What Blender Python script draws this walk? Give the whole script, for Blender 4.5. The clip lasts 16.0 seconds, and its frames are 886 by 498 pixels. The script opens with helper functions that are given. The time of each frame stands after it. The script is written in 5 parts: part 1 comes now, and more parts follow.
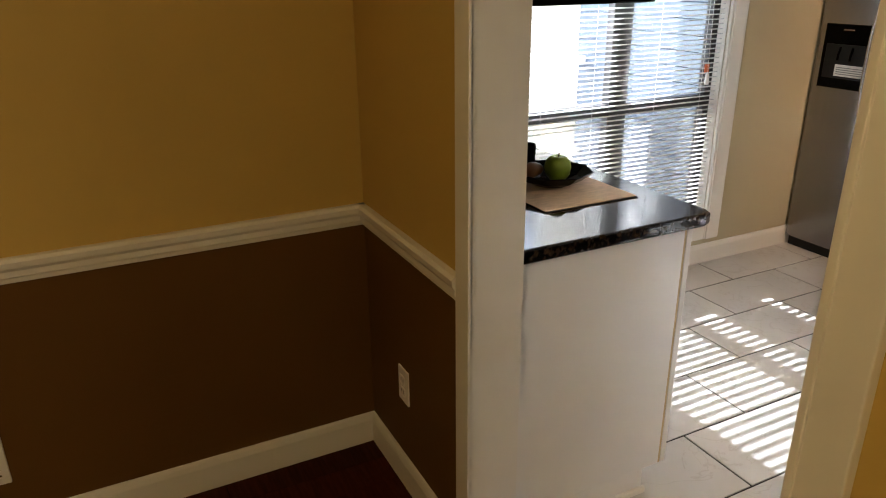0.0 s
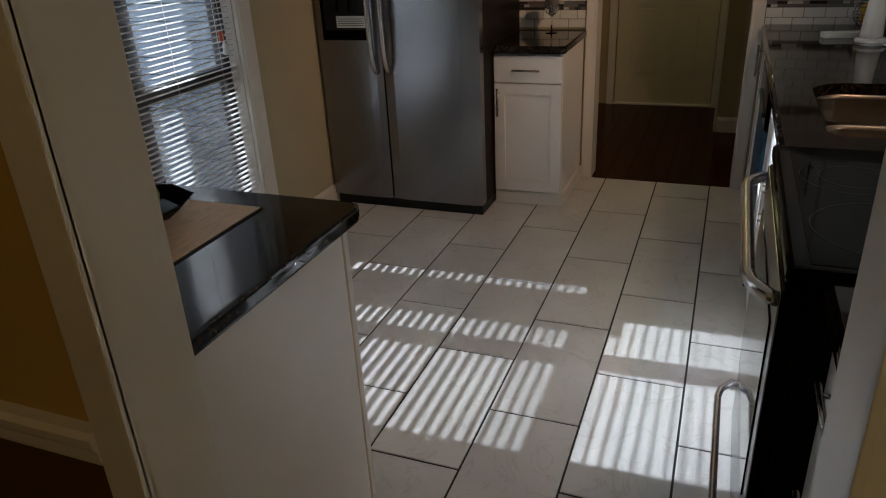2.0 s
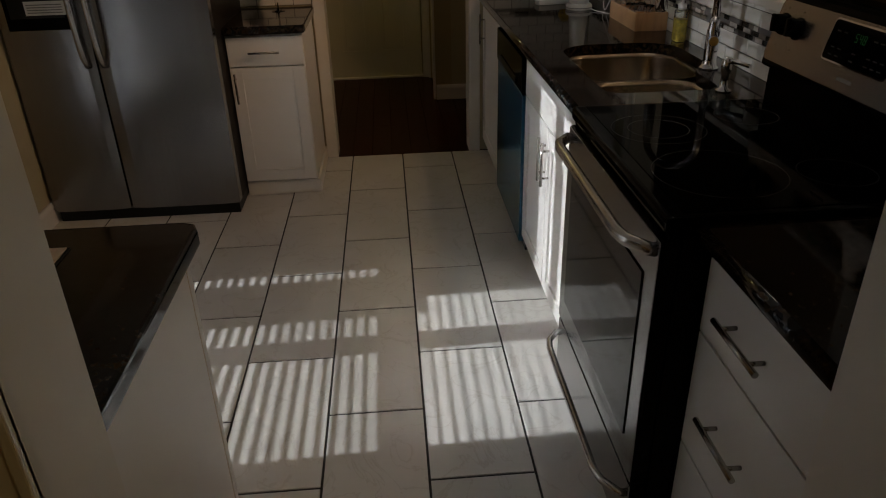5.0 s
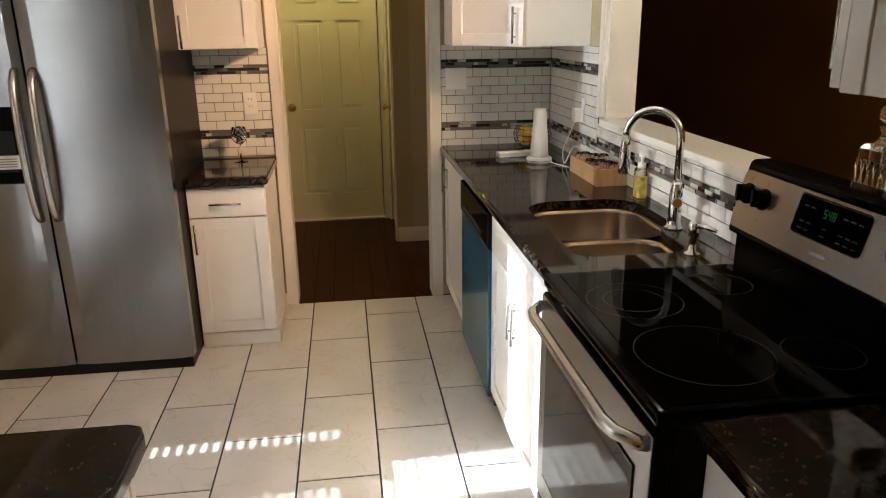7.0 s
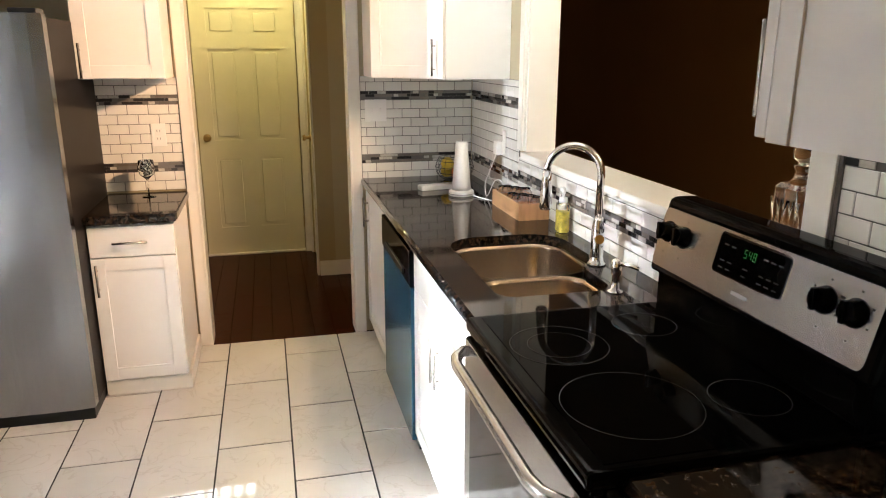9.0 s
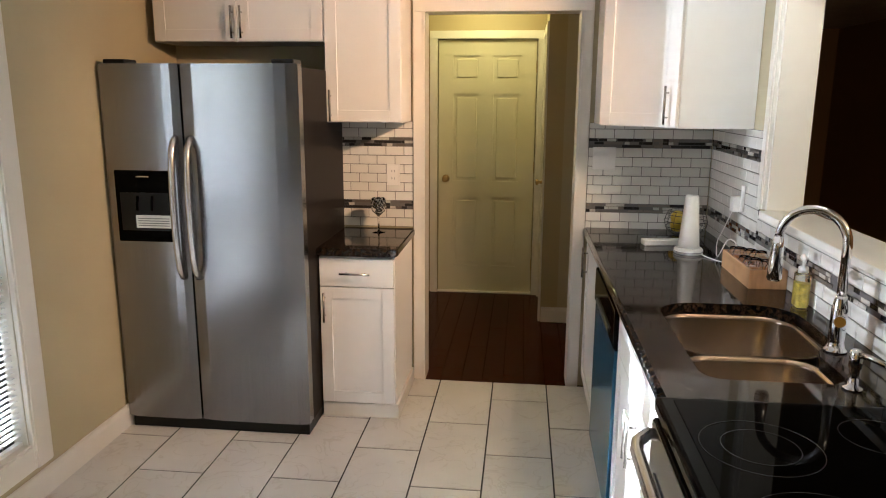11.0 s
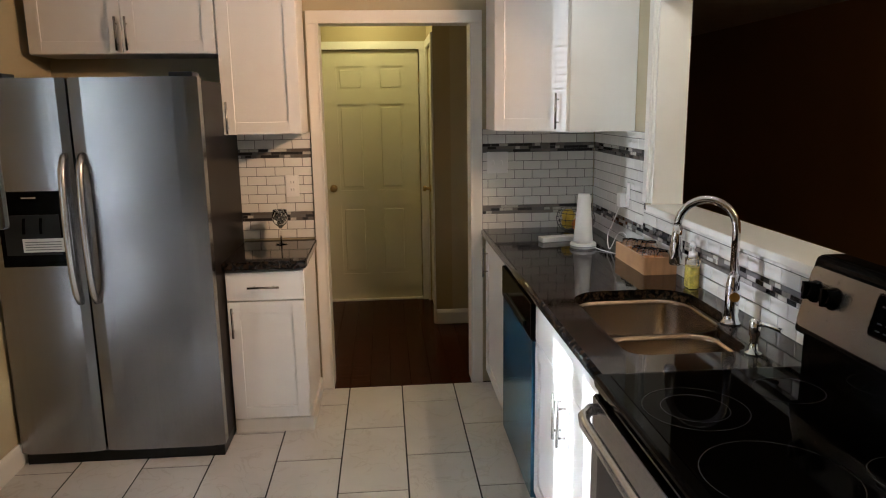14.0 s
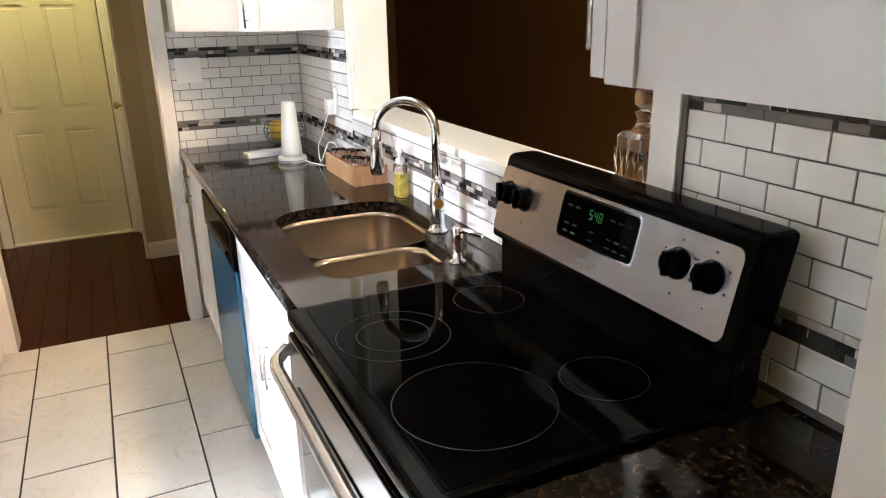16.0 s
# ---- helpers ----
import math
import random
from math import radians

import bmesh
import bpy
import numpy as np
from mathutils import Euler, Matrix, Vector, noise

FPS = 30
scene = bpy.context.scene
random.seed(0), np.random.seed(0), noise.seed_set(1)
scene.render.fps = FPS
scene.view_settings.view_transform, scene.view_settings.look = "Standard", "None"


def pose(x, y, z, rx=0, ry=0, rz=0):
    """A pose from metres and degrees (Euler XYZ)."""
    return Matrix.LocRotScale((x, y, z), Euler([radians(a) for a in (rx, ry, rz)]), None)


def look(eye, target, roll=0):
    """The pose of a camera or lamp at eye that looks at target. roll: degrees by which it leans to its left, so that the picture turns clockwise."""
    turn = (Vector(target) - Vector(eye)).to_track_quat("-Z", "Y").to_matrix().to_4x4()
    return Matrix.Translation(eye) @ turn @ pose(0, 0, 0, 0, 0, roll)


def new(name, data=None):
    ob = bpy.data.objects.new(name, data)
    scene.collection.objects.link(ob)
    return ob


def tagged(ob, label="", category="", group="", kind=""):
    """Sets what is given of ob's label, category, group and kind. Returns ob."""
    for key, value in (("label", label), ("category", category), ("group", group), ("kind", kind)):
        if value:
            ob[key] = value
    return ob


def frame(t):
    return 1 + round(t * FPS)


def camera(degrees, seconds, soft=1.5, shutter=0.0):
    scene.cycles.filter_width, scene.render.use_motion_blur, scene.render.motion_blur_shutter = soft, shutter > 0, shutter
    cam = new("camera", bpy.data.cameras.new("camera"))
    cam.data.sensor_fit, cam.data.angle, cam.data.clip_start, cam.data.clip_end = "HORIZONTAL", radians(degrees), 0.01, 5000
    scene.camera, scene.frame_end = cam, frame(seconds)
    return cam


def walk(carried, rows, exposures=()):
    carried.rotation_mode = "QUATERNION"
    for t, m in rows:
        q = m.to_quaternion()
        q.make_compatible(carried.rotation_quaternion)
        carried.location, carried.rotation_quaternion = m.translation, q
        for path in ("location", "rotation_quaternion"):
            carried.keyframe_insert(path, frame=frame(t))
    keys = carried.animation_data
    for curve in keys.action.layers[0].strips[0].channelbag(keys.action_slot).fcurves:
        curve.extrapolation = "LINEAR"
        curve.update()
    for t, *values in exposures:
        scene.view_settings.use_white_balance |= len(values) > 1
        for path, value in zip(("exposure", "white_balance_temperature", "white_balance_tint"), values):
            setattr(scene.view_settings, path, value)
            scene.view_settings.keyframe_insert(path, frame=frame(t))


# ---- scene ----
cam = camera(63.6, 16.0, soft=1.1)
PATH = [
    (0, (0.842, -0.440, 1.548), (1.674, 1.227, 0.82), -0.6),
    (0.5, (0.953, -0.198, 1.530), (1.902, 1.367, 0.727), -2.7),
    (1, (0.976, -0.083, 1.515), (2.361, 1.099, 0.687), -1.8),
    (1.5, (0.913, 0.043, 1.521), (2.552, 0.851, 0.708), -2.5),
    (2, (0.999, 0.162, 1.497), (2.681, 0.845, 0.659), -3.0),
    (2.5, (1.084, 0.275, 1.493), (2.81, 0.686, 0.57), -1.5),
    (3, (1.082, 0.456, 1.473), (2.796, 0.434, 0.443), -2.8),
    (5.5, (1.049, 0.548, 1.518), (2.856, 0.368, 0.681), -0.5),
    (6, (1.02, 0.583, 1.558), (2.887, 0.338, 0.883), 0.7),
    (6.5, (1.084, 0.57, 1.562), (2.981, 0.33, 0.974), 0.7),
    (7, (1.194, 0.535, 1.572), (3.085, 0.284, 0.974), -0.7),
    (7.5, (1.279, 0.523, 1.587), (3.165, 0.192, 1.011), -0.7),
    (8, (1.267, 0.552, 1.586), (3.122, 0.022, 1.06), -0.2),
    (10.5, (1.367, 0.357, 1.593), (3.311, 0.351, 1.124), 0.4),
    (11, (1.383, 0.345, 1.599), (3.327, 0.558, 1.182), 0.3),
    (11.5, (1.374, 0.342, 1.603), (3.316, 0.666, 1.246), -0.2),
    (12, (1.356, 0.333, 1.629), (3.313, 0.691, 1.424), -0.1),
    (12.5, (1.326, 0.335, 1.637), (3.289, 0.685, 1.489), 0.4),
    (13, (1.326, 0.348, 1.626), (3.291, 0.638, 1.388), 0.2),
    (13.5, (1.328, 0.419, 1.617), (3.301, 0.513, 1.303), -0.6),
    (14, (1.293, 0.537, 1.598), (3.248, 0.382, 1.205), -0.8),
    (14.5, (1.288, 0.585, 1.581), (3.202, 0.273, 1.092), -1.1),
    (15, (1.29, 0.579, 1.581), (3.148, 0.075, 1.04), 0.2),
    (15.5, (1.395, 0.463, 1.56), (3.185, -0.195, 0.955), -1.2),
    (16, (1.508, 0.326, 1.552), (3.223, -0.479, 0.911), -1.1),
]
EXPOSURES = [(0, 3.4, 5690, 10), (0.5, 3.25, 5640, 10), (1, 2.75, 5540, 10), (1.5, 2.0, 5490, 10), (2, 1.8, 5440, 10), (3, 1.6, 5640, 10), (5.5, 1.2, 6120, 10), (6, 2.05, 6220, 10), (6.5, 2.9, 6270, 10), (7, 3.35, 6090, 10), (8, 3.95, 5940, 10), (10.5, 4.2, 5530, 10), (11, 3.55, 5530, 10), (11.5, 3.35, 5530, 10), (12.5, 3.1, 5580, 10), (13, 2.95, 5580, 10), (13.5, 2.68, 5580, 10), (14, 3.0, 5530, 10), (14.5, 3.5, 5430, 10), (15, 3.75, 5380, 10), (15.5, 3.8, 5380, 10), (16, 4.4, 5380, 10)]
walk(cam, [(t, look(eye, target, roll)) for t, eye, target, roll in PATH], EXPOSURES)

# ---- world, sun, lamps ----
SUN_ELEVATION = 26.8
world = bpy.data.worlds.new("world")
scene.world = world
world.use_nodes = True
wn = world.node_tree.nodes
sky = wn.new("ShaderNodeTexSky")
sky.sky_type = "NISHITA"
sky.sun_disc = False
sky.sun_elevation = radians(SUN_ELEVATION)
sky.sun_rotation = 0.0
wn["Background"].inputs["Strength"].default_value = 0.08
world.node_tree.links.new(sky.outputs["Color"], wn["Background"].inputs["Color"])

sun_data = bpy.data.lights.new("sun", "SUN")
sun_data.energy, sun_data.angle, sun_data.color = 5.0, radians(0.5), (1.0, 0.98, 0.95)
sun = new("sun", sun_data)
sun.matrix_world = look((3.2 - 0.32, 9.0, 9.0 * math.tan(radians(SUN_ELEVATION))), (3.2, 0.0, 0.0))

WARM = (1.0, 0.68, 0.28)


def lamp(name, x, y, z, watts, colour, radius=0.05):
    data = bpy.data.lights.new(name, "POINT")
    data.energy, data.color, data.shadow_soft_size = watts, colour, radius
    ob = new(name, data)
    ob.location = (x, y, z)
    return ob


lamp("dining_lamp_light", 0.1, -0.9, 2.2, 4.2, WARM, 0.12)
# unseen lamp added behind the sink wall to brighten the next room
lamp("next_room_lamp_light", 1.95, -1.8, 2.2, 4.0, (1.0, 0.74, 0.42), 0.10)
lamp("hall_lamp_light", 6.70, 0.64, 2.34, 1.2, (1.0, 0.82, 0.33), 0.06)

# added spot lamp standing in for an unseen sun glint, in through the blind
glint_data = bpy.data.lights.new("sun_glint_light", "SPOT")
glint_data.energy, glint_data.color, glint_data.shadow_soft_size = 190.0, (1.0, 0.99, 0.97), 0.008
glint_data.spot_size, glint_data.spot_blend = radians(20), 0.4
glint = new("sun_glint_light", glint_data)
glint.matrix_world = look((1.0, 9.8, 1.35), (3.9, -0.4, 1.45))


# ---- materials ----
def material(name, colour, rough=0.5, metal=0.0, spread=0.06, scale=8.0, bump=0.0, bump_scale=120.0, stretch=(1, 1, 1), coat=0.0, per_object=0.0, fine=0.0, rough_spread=0.0, spec=0.5):
    """A surface with broad unevenness of tone, finer grain, and relief."""
    m = bpy.data.materials.new(name)
    m.use_nodes = True
    n, l = m.node_tree.nodes, m.node_tree.links
    b = n["Principled BSDF"]
    b.inputs["Roughness"].default_value, b.inputs["Metallic"].default_value = rough, metal
    b.inputs["Coat Weight"].default_value = coat
    b.inputs["Specular IOR Level"].default_value = spec
    co = n.new("ShaderNodeTexCoord")
    mp = n.new("ShaderNodeMapping")
    mp.inputs["Scale"].default_value = stretch
    l.new(co.outputs["Object"], mp.inputs["Vector"])
    big = n.new("ShaderNodeTexNoise")
    big.inputs["Scale"].default_value, big.inputs["Detail"].default_value = scale, 4
    small = n.new("ShaderNodeTexNoise")
    small.inputs["Scale"].default_value, small.inputs["Detail"].default_value = bump_scale, 3
    for x in (big, small):
        l.new(mp.outputs["Vector"], x.inputs["Vector"])
    add = n.new("ShaderNodeMath")
    add.operation = "MULTIPLY_ADD"
    l.new(small.outputs["Fac"], add.inputs[0])
    add.inputs[1].default_value = fine
    l.new(big.outputs["Fac"], add.inputs[2])
    ramp = n.new("ShaderNodeMapRange")
    ramp.inputs["From Min"].default_value, ramp.inputs["From Max"].default_value = 0.3 + 0.5 * fine, 0.7 + 0.5 * fine
    ramp.inputs["To Min"].default_value, ramp.inputs["To Max"].default_value = 1 - spread, 1 + spread
    l.new(add.outputs[0], ramp.inputs["Value"])
    value = ramp.outputs["Result"]
    if per_object:
        info = n.new("ShaderNodeObjectInfo")
        own = n.new("ShaderNodeMapRange")
        own.inputs["To Min"].default_value, own.inputs["To Max"].default_value = 1 - per_object, 1 + per_object
        l.new(info.outputs["Random"], own.inputs["Value"])
        mul = n.new("ShaderNodeMath")
        mul.operation = "MULTIPLY"
        l.new(value, mul.inputs[0])
        l.new(own.outputs["Result"], mul.inputs[1])
        value = mul.outputs[0]
    mix = n.new("ShaderNodeVectorMath")
    mix.operation = "SCALE"
    mix.inputs[0].default_value = colour[:3]
    l.new(value, mix.inputs["Scale"])
    l.new(mix.outputs["Vector"], b.inputs["Base Color"])
    if rough_spread:
        rr = n.new("ShaderNodeMapRange")
        rr.inputs["From Min"].default_value, rr.inputs["From Max"].default_value = 0.3, 0.7
        rr.inputs["To Min"].default_value, rr.inputs["To Max"].default_value = rough - rough_spread, rough + rough_spread
        l.new(big.outputs["Fac"], rr.inputs["Value"])
        l.new(rr.outputs["Result"], b.inputs["Roughness"])
    if bump:
        bp = n.new("ShaderNodeBump")
        bp.inputs["Strength"].default_value, bp.inputs["Distance"].default_value = bump, 0.002
        l.new(small.outputs["Fac"], bp.inputs["Height"])
        l.new(bp.outputs["Normal"], b.inputs["Normal"])
    return m


def glass(name, colour=(1, 1, 1), rough=0.0, ior=1.45):
    m = bpy.data.materials.new(name)
    m.use_nodes = True
    b = m.node_tree.nodes["Principled BSDF"]
    b.inputs["Base Color"].default_value = (*colour, 1)
    b.inputs["Transmission Weight"].default_value = 1.0
    b.inputs["Roughness"].default_value, b.inputs["IOR"].default_value = rough, ior
    return m


def glow(name, colour, strength):
    m = bpy.data.materials.new(name)
    m.use_nodes = True
    b = m.node_tree.nodes["Principled BSDF"]
    b.inputs["Base Color"].default_value = (*colour, 1)
    b.inputs["Emission Color"].default_value = (*colour, 1)
    b.inputs["Emission Strength"].default_value = strength
    return m


def granite(name):
    """Polished black stone with brown and grey flecks."""
    m = material(name, (0.012, 0.011, 0.010), 0.06, spread=0.3, scale=30, spec=0.30)
    n, l = m.node_tree.nodes, m.node_tree.links
    b = n["Principled BSDF"]
    co = n.new("ShaderNodeTexCoord")
    vor = n.new("ShaderNodeTexVoronoi")
    vor.inputs["Scale"].default_value = 210.0
    cloud = n.new("ShaderNodeTexNoise")
    cloud.inputs["Scale"].default_value, cloud.inputs["Detail"].default_value = 62.0, 6
    l.new(co.outputs["Object"], vor.inputs["Vector"])
    l.new(co.outputs["Object"], cloud.inputs["Vector"])
    ramp = n.new("ShaderNodeValToRGB")
    e = ramp.color_ramp.elements
    e[0].position, e[0].color = 0.44, (0.006, 0.006, 0.006, 1)
    e[1].position, e[1].color = 0.68, (0.062, 0.036, 0.018, 1)
    l.new(cloud.outputs["Fac"], ramp.inputs["Fac"])
    flake = n.new("ShaderNodeMixRGB")
    flake.blend_type = "MULTIPLY"
    flake.inputs["Fac"].default_value = 0.8
    l.new(ramp.outputs["Color"], flake.inputs["Color1"])
    grey = n.new("ShaderNodeRGBToBW")
    l.new(vor.outputs["Color"], grey.inputs["Color"])
    l.new(grey.outputs["Val"], flake.inputs["Color2"])
    l.new(flake.outputs["Color"], b.inputs["Base Color"])
    return m


def marble(name):
    """Off-white porcelain with faint grey veins."""
    m = material(name, (0.54, 0.52, 0.48), 0.34, spread=0.07, scale=3, bump=0.03, bump_scale=40, per_object=0.04)
    n, l = m.node_tree.nodes, m.node_tree.links
    b = n["Principled BSDF"]
    src = b.inputs["Base Color"].links[0].from_socket
    co, info = n.new("ShaderNodeTexCoord"), n.new("ShaderNodeObjectInfo")
    off = n.new("ShaderNodeVectorMath")
    off.operation = "SCALE"
    off.inputs[0].default_value = (13.0, 7.0, 5.0)
    l.new(info.outputs["Random"], off.inputs["Scale"])
    plus = n.new("ShaderNodeVectorMath")
    l.new(co.outputs["Object"], plus.inputs[0])
    l.new(off.outputs["Vector"], plus.inputs[1])
    vein = n.new("ShaderNodeTexNoise")
    vein.inputs["Scale"].default_value, vein.inputs["Detail"].default_value, vein.inputs["Distortion"].default_value = 5.0, 8, 1.2
    l.new(plus.outputs["Vector"], vein.inputs["Vector"])
    ramp = n.new("ShaderNodeValToRGB")
    e = ramp.color_ramp.elements
    e[0].position, e[0].color = 0.485, (1, 1, 1, 1)
    e[1].position, e[1].color = 0.515, (1, 1, 1, 1)
    mid = e.new(0.5)
    mid.color = (0.86, 0.84, 0.81, 1)
    l.new(vein.outputs["Fac"], ramp.inputs["Fac"])
    mul = n.new("ShaderNodeMixRGB")
    mul.blend_type, mul.inputs["Fac"].default_value = "MULTIPLY", 1.0
    l.new(src, mul.inputs["Color1"])
    l.new(ramp.outputs["Color"], mul.inputs["Color2"])
    l.new(mul.outputs["Color"], b.inputs["Base Color"])
    return m


TAN = material("tan_wall_paint", (0.41, 0.35, 0.215), 0.65, spread=0.03, scale=2, bump=0.12, bump_scale=220)
GOLD = material("gold_tan_wall_paint", (0.46, 0.315, 0.072), 0.6, spec=0.25, spread=0.03, scale=2, bump=0.12, bump_scale=220)
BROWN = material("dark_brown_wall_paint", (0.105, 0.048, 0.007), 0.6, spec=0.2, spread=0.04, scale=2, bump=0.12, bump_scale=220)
# brown wall paint lightened to stand in for light in the next room
BROWN_LIT = material("lit_brown_wall_paint", (0.27, 0.13, 0.038), 0.6, spread=0.04, scale=2, bump=0.12, bump_scale=220)
OLIVE = material("olive_hall_paint", (0.36, 0.29, 0.15), 0.6, spread=0.03, scale=2, bump=0.1, bump_scale=220)
CEIL = material("white_stippled_ceiling", (0.82, 0.80, 0.76), 0.9, spread=0.05, scale=5, bump=0.9, bump_scale=90)
TRIM = material("white_trim_paint", (0.68, 0.65, 0.58), 0.35, spread=0.03, scale=4, bump=0.03, bump_scale=90)
WHITE = material("white_cabinet_paint", (0.70, 0.68, 0.64), 0.33, spread=0.02, scale=3, bump=0.03, bump_scale=150)
DOORP = material("cream_door_paint", (0.62, 0.58, 0.42), 0.4, spread=0.03, scale=3, bump=0.05, bump_scale=120)
GRANITE = granite("black_granite")
TILE = marble("cream_porcelain_tile")
GROUT = material("dark_grey_grout", (0.028, 0.026, 0.024), 0.9, spread=0.15, scale=20, bump=0.3, bump_scale=300)
SUBWAY = material("white_glazed_tile", (0.70, 0.68, 0.62), 0.16, spread=0.02, scale=6, per_object=0.03)
WGROUT = material("grey_wall_grout", (0.13, 0.12, 0.11), 0.9, spread=0.1, scale=20)
MOSAIC = [
    material("charcoal_glass_tile", (0.03, 0.028, 0.028), 0.10, per_object=0.3),
    material("taupe_glass_tile", (0.16, 0.14, 0.12), 0.12, per_object=0.3),
    material("pale_stone_tile", (0.52, 0.49, 0.43), 0.25, spread=0.12, scale=60, per_object=0.1),
]
WOOD = material("dark_red_brown_floor_boards", (0.036, 0.0080, 0.0032), 0.20, spec=0.05, spread=0.25, scale=7, stretch=(14, 1, 1), per_object=0.15, bump=0.05)
STEEL = material("brushed_stainless_steel", (0.27, 0.27, 0.275), 0.24, 1.0, spread=0.04, scale=1.6, bump=0.025, bump_scale=6, stretch=(70, 70, 1))
STEELH = material("brushed_steel_trim", (0.44, 0.42, 0.40), 0.26, 1.0, spread=0.05, scale=3, stretch=(60, 1, 1))
# satin steel tinted brown to imitate warm reflections in the bowls
SINKM = material("satin_steel_reflection_tint", (0.36, 0.29, 0.225), 0.24, 1.0, spread=0.06, scale=6)
CHROME = material("polished_chrome", (0.75, 0.75, 0.76), 0.05, 1.0, spread=0.02)
NICKEL = material("satin_nickel", (0.40, 0.38, 0.35), 0.26, 1.0, spread=0.03)
BLACKG = material("black_gloss_enamel", (0.002, 0.002, 0.002), 0.07, spread=0.1, spec=0.035)
BLACKS = material("black_satin_plastic", (0.008, 0.008, 0.008), 0.4, spread=0.1, bump=0.05, spec=0.25)
CERAMIC = material("black_ceramic_glass", (0.001, 0.001, 0.001), 0.035, spread=0.1, spec=0.022)
PRINT = material("grey_printed_ring", (0.026, 0.026, 0.026), 0.3, spec=0.10)
BLUEF = material("blue_protective_film_on_steel", (0.030, 0.13, 0.22), 0.22, 0.6, spread=0.06, scale=4)
SIDEF = material("dark_fridge_side", (0.010, 0.008, 0.007), 0.30, spec=0.03, spread=0.1, bump=0.06, bump_scale=260)
OVENG = material("dark_oven_glass", (0.003, 0.003, 0.0035), 0.05, spread=0.05, spec=0.14)
WPLASTIC = material("white_plastic", (0.78, 0.76, 0.72), 0.35, spread=0.02)
PAPER = material("pale_paper", (0.70, 0.69, 0.66), 0.7, spread=0.04, scale=40)
KEYP = material("dim_key_print", (0.022, 0.022, 0.022), 0.6, spec=0.15)
INK = material("grey_ink", (0.20, 0.20, 0.20), 0.7)
BRASS = material("aged_brass", (0.40, 0.28, 0.12), 0.3, 1.0)
BRASSY = material("tan_panel_edge", (0.45, 0.33, 0.16), 0.5, spread=0.08, scale=20)
SLAT = material("white_blind_slat", (0.72, 0.71, 0.68), 0.45, spread=0.02)
GLASS = glass("clear_glass")
PANE = glass("window_glass", ior=1.1)


# ---- building helpers ----
def box(bm, x0, x1, y0, y1, z0, z1, bevel=0.0, seg=2):
    """Adds a box, with rounded edges where bevel is given."""
    r = bmesh.ops.create_cube(bm, size=1)
    vs = r["verts"]
    for v in vs:
        v.co = Vector((x0 + (v.co.x + 0.5) * (x1 - x0), y0 + (v.co.y + 0.5) * (y1 - y0), z0 + (v.co.z + 0.5) * (z1 - z0)))
    if bevel > 0:
        es = list({e for v in vs for e in v.link_edges})
        bmesh.ops.bevel(bm, geom=es, offset=bevel, segments=seg, affect="EDGES", profile=0.6)
    return bm


def boxes(*rows, bevel=0.0):
    bm = bmesh.new()
    for r in rows:
        box(bm, *r, bevel=bevel)
    return bm


def tube(bm, pts, r, sides=12, cap=True):
    """A round bar along a line of points; r may be one radius or one for each point."""
    pts = [Vector(p) for p in pts]
    rs = r if isinstance(r, (list, tuple)) else [r] * len(pts)
    rings = []
    side = None
    for i, p in enumerate(pts):
        d = (pts[min(i + 1, len(pts) - 1)] - pts[max(i - 1, 0)]).normalized()
        if side is None:
            side = d.orthogonal().normalized()
        else:
            side = (side - d * side.dot(d)).normalized()
        up = d.cross(side)
        rings.append([bm.verts.new(p + rs[i] * (math.cos(a) * side + math.sin(a) * up)) for a in (2 * math.pi * k / sides for k in range(sides))])
    for a, b in zip(rings, rings[1:]):
        for k in range(sides):
            f = bm.faces.new((a[k], a[(k + 1) % sides], b[(k + 1) % sides], b[k]))
            f.smooth = True
    if cap:
        bm.faces.new(rings[0][::-1])
        bm.faces.new(rings[-1])
    return bm


def lathe(bm, profile, centre, sides=32, closed=False):
    """Turns a profile of (radius, height) about the upright through centre."""
    cx, cy, cz = centre
    rings = [[bm.verts.new((cx + r * math.cos(2 * math.pi * k / sides), cy + r * math.sin(2 * math.pi * k / sides), cz + z)) for k in range(sides)] for r, z in profile]
    pairs = list(zip(rings, rings[1:])) + ([(rings[-1], rings[0])] if closed else [])
    for a, b in pairs:
        for k in range(sides):
            f = bm.faces.new((a[k], a[(k + 1) % sides], b[(k + 1) % sides], b[k]))
            f.smooth = True
    if not closed:
        if profile[0][0] > 1e-4:
            bm.faces.new(rings[0][::-1])
        if profile[-1][0] > 1e-4:
            bm.faces.new(rings[-1])
    return bm


def prism(bm, outline, lo, hi, axis="z"):
    """A slab with the given outline, from lo to hi along an axis."""
    def at(a, b, c):
        return {"z": (a, b, c), "y": (a, c, b), "x": (c, a, b)}[axis]
    low = [bm.verts.new(at(a, b, lo)) for a, b in outline]
    top = [bm.verts.new(at(a, b, hi)) for a, b in outline]
    n = len(outline)
    fs = [bm.faces.new(low[::-1]), bm.faces.new(top)]
    fs += [bm.faces.new((low[k], low[(k + 1) % n], top[(k + 1) % n], top[k])) for k in range(n)]
    bmesh.ops.recalc_face_normals(bm, faces=fs)
    return bm


def mesh_of(bm, name, mat, weld=False):
    bmesh.ops.recalc_face_normals(bm, faces=bm.faces)
    me = bpy.data.meshes.new(name)
    bm.to_mesh(me)
    bm.free()
    me.materials.append(mat)
    return me


def part(name, bm, mat, parent=None, label=""):
    ob = new(name, mesh_of(bm, name, mat))
    if parent is not None:
        ob.parent = parent
    if label:
        ob["label"] = label
    return ob


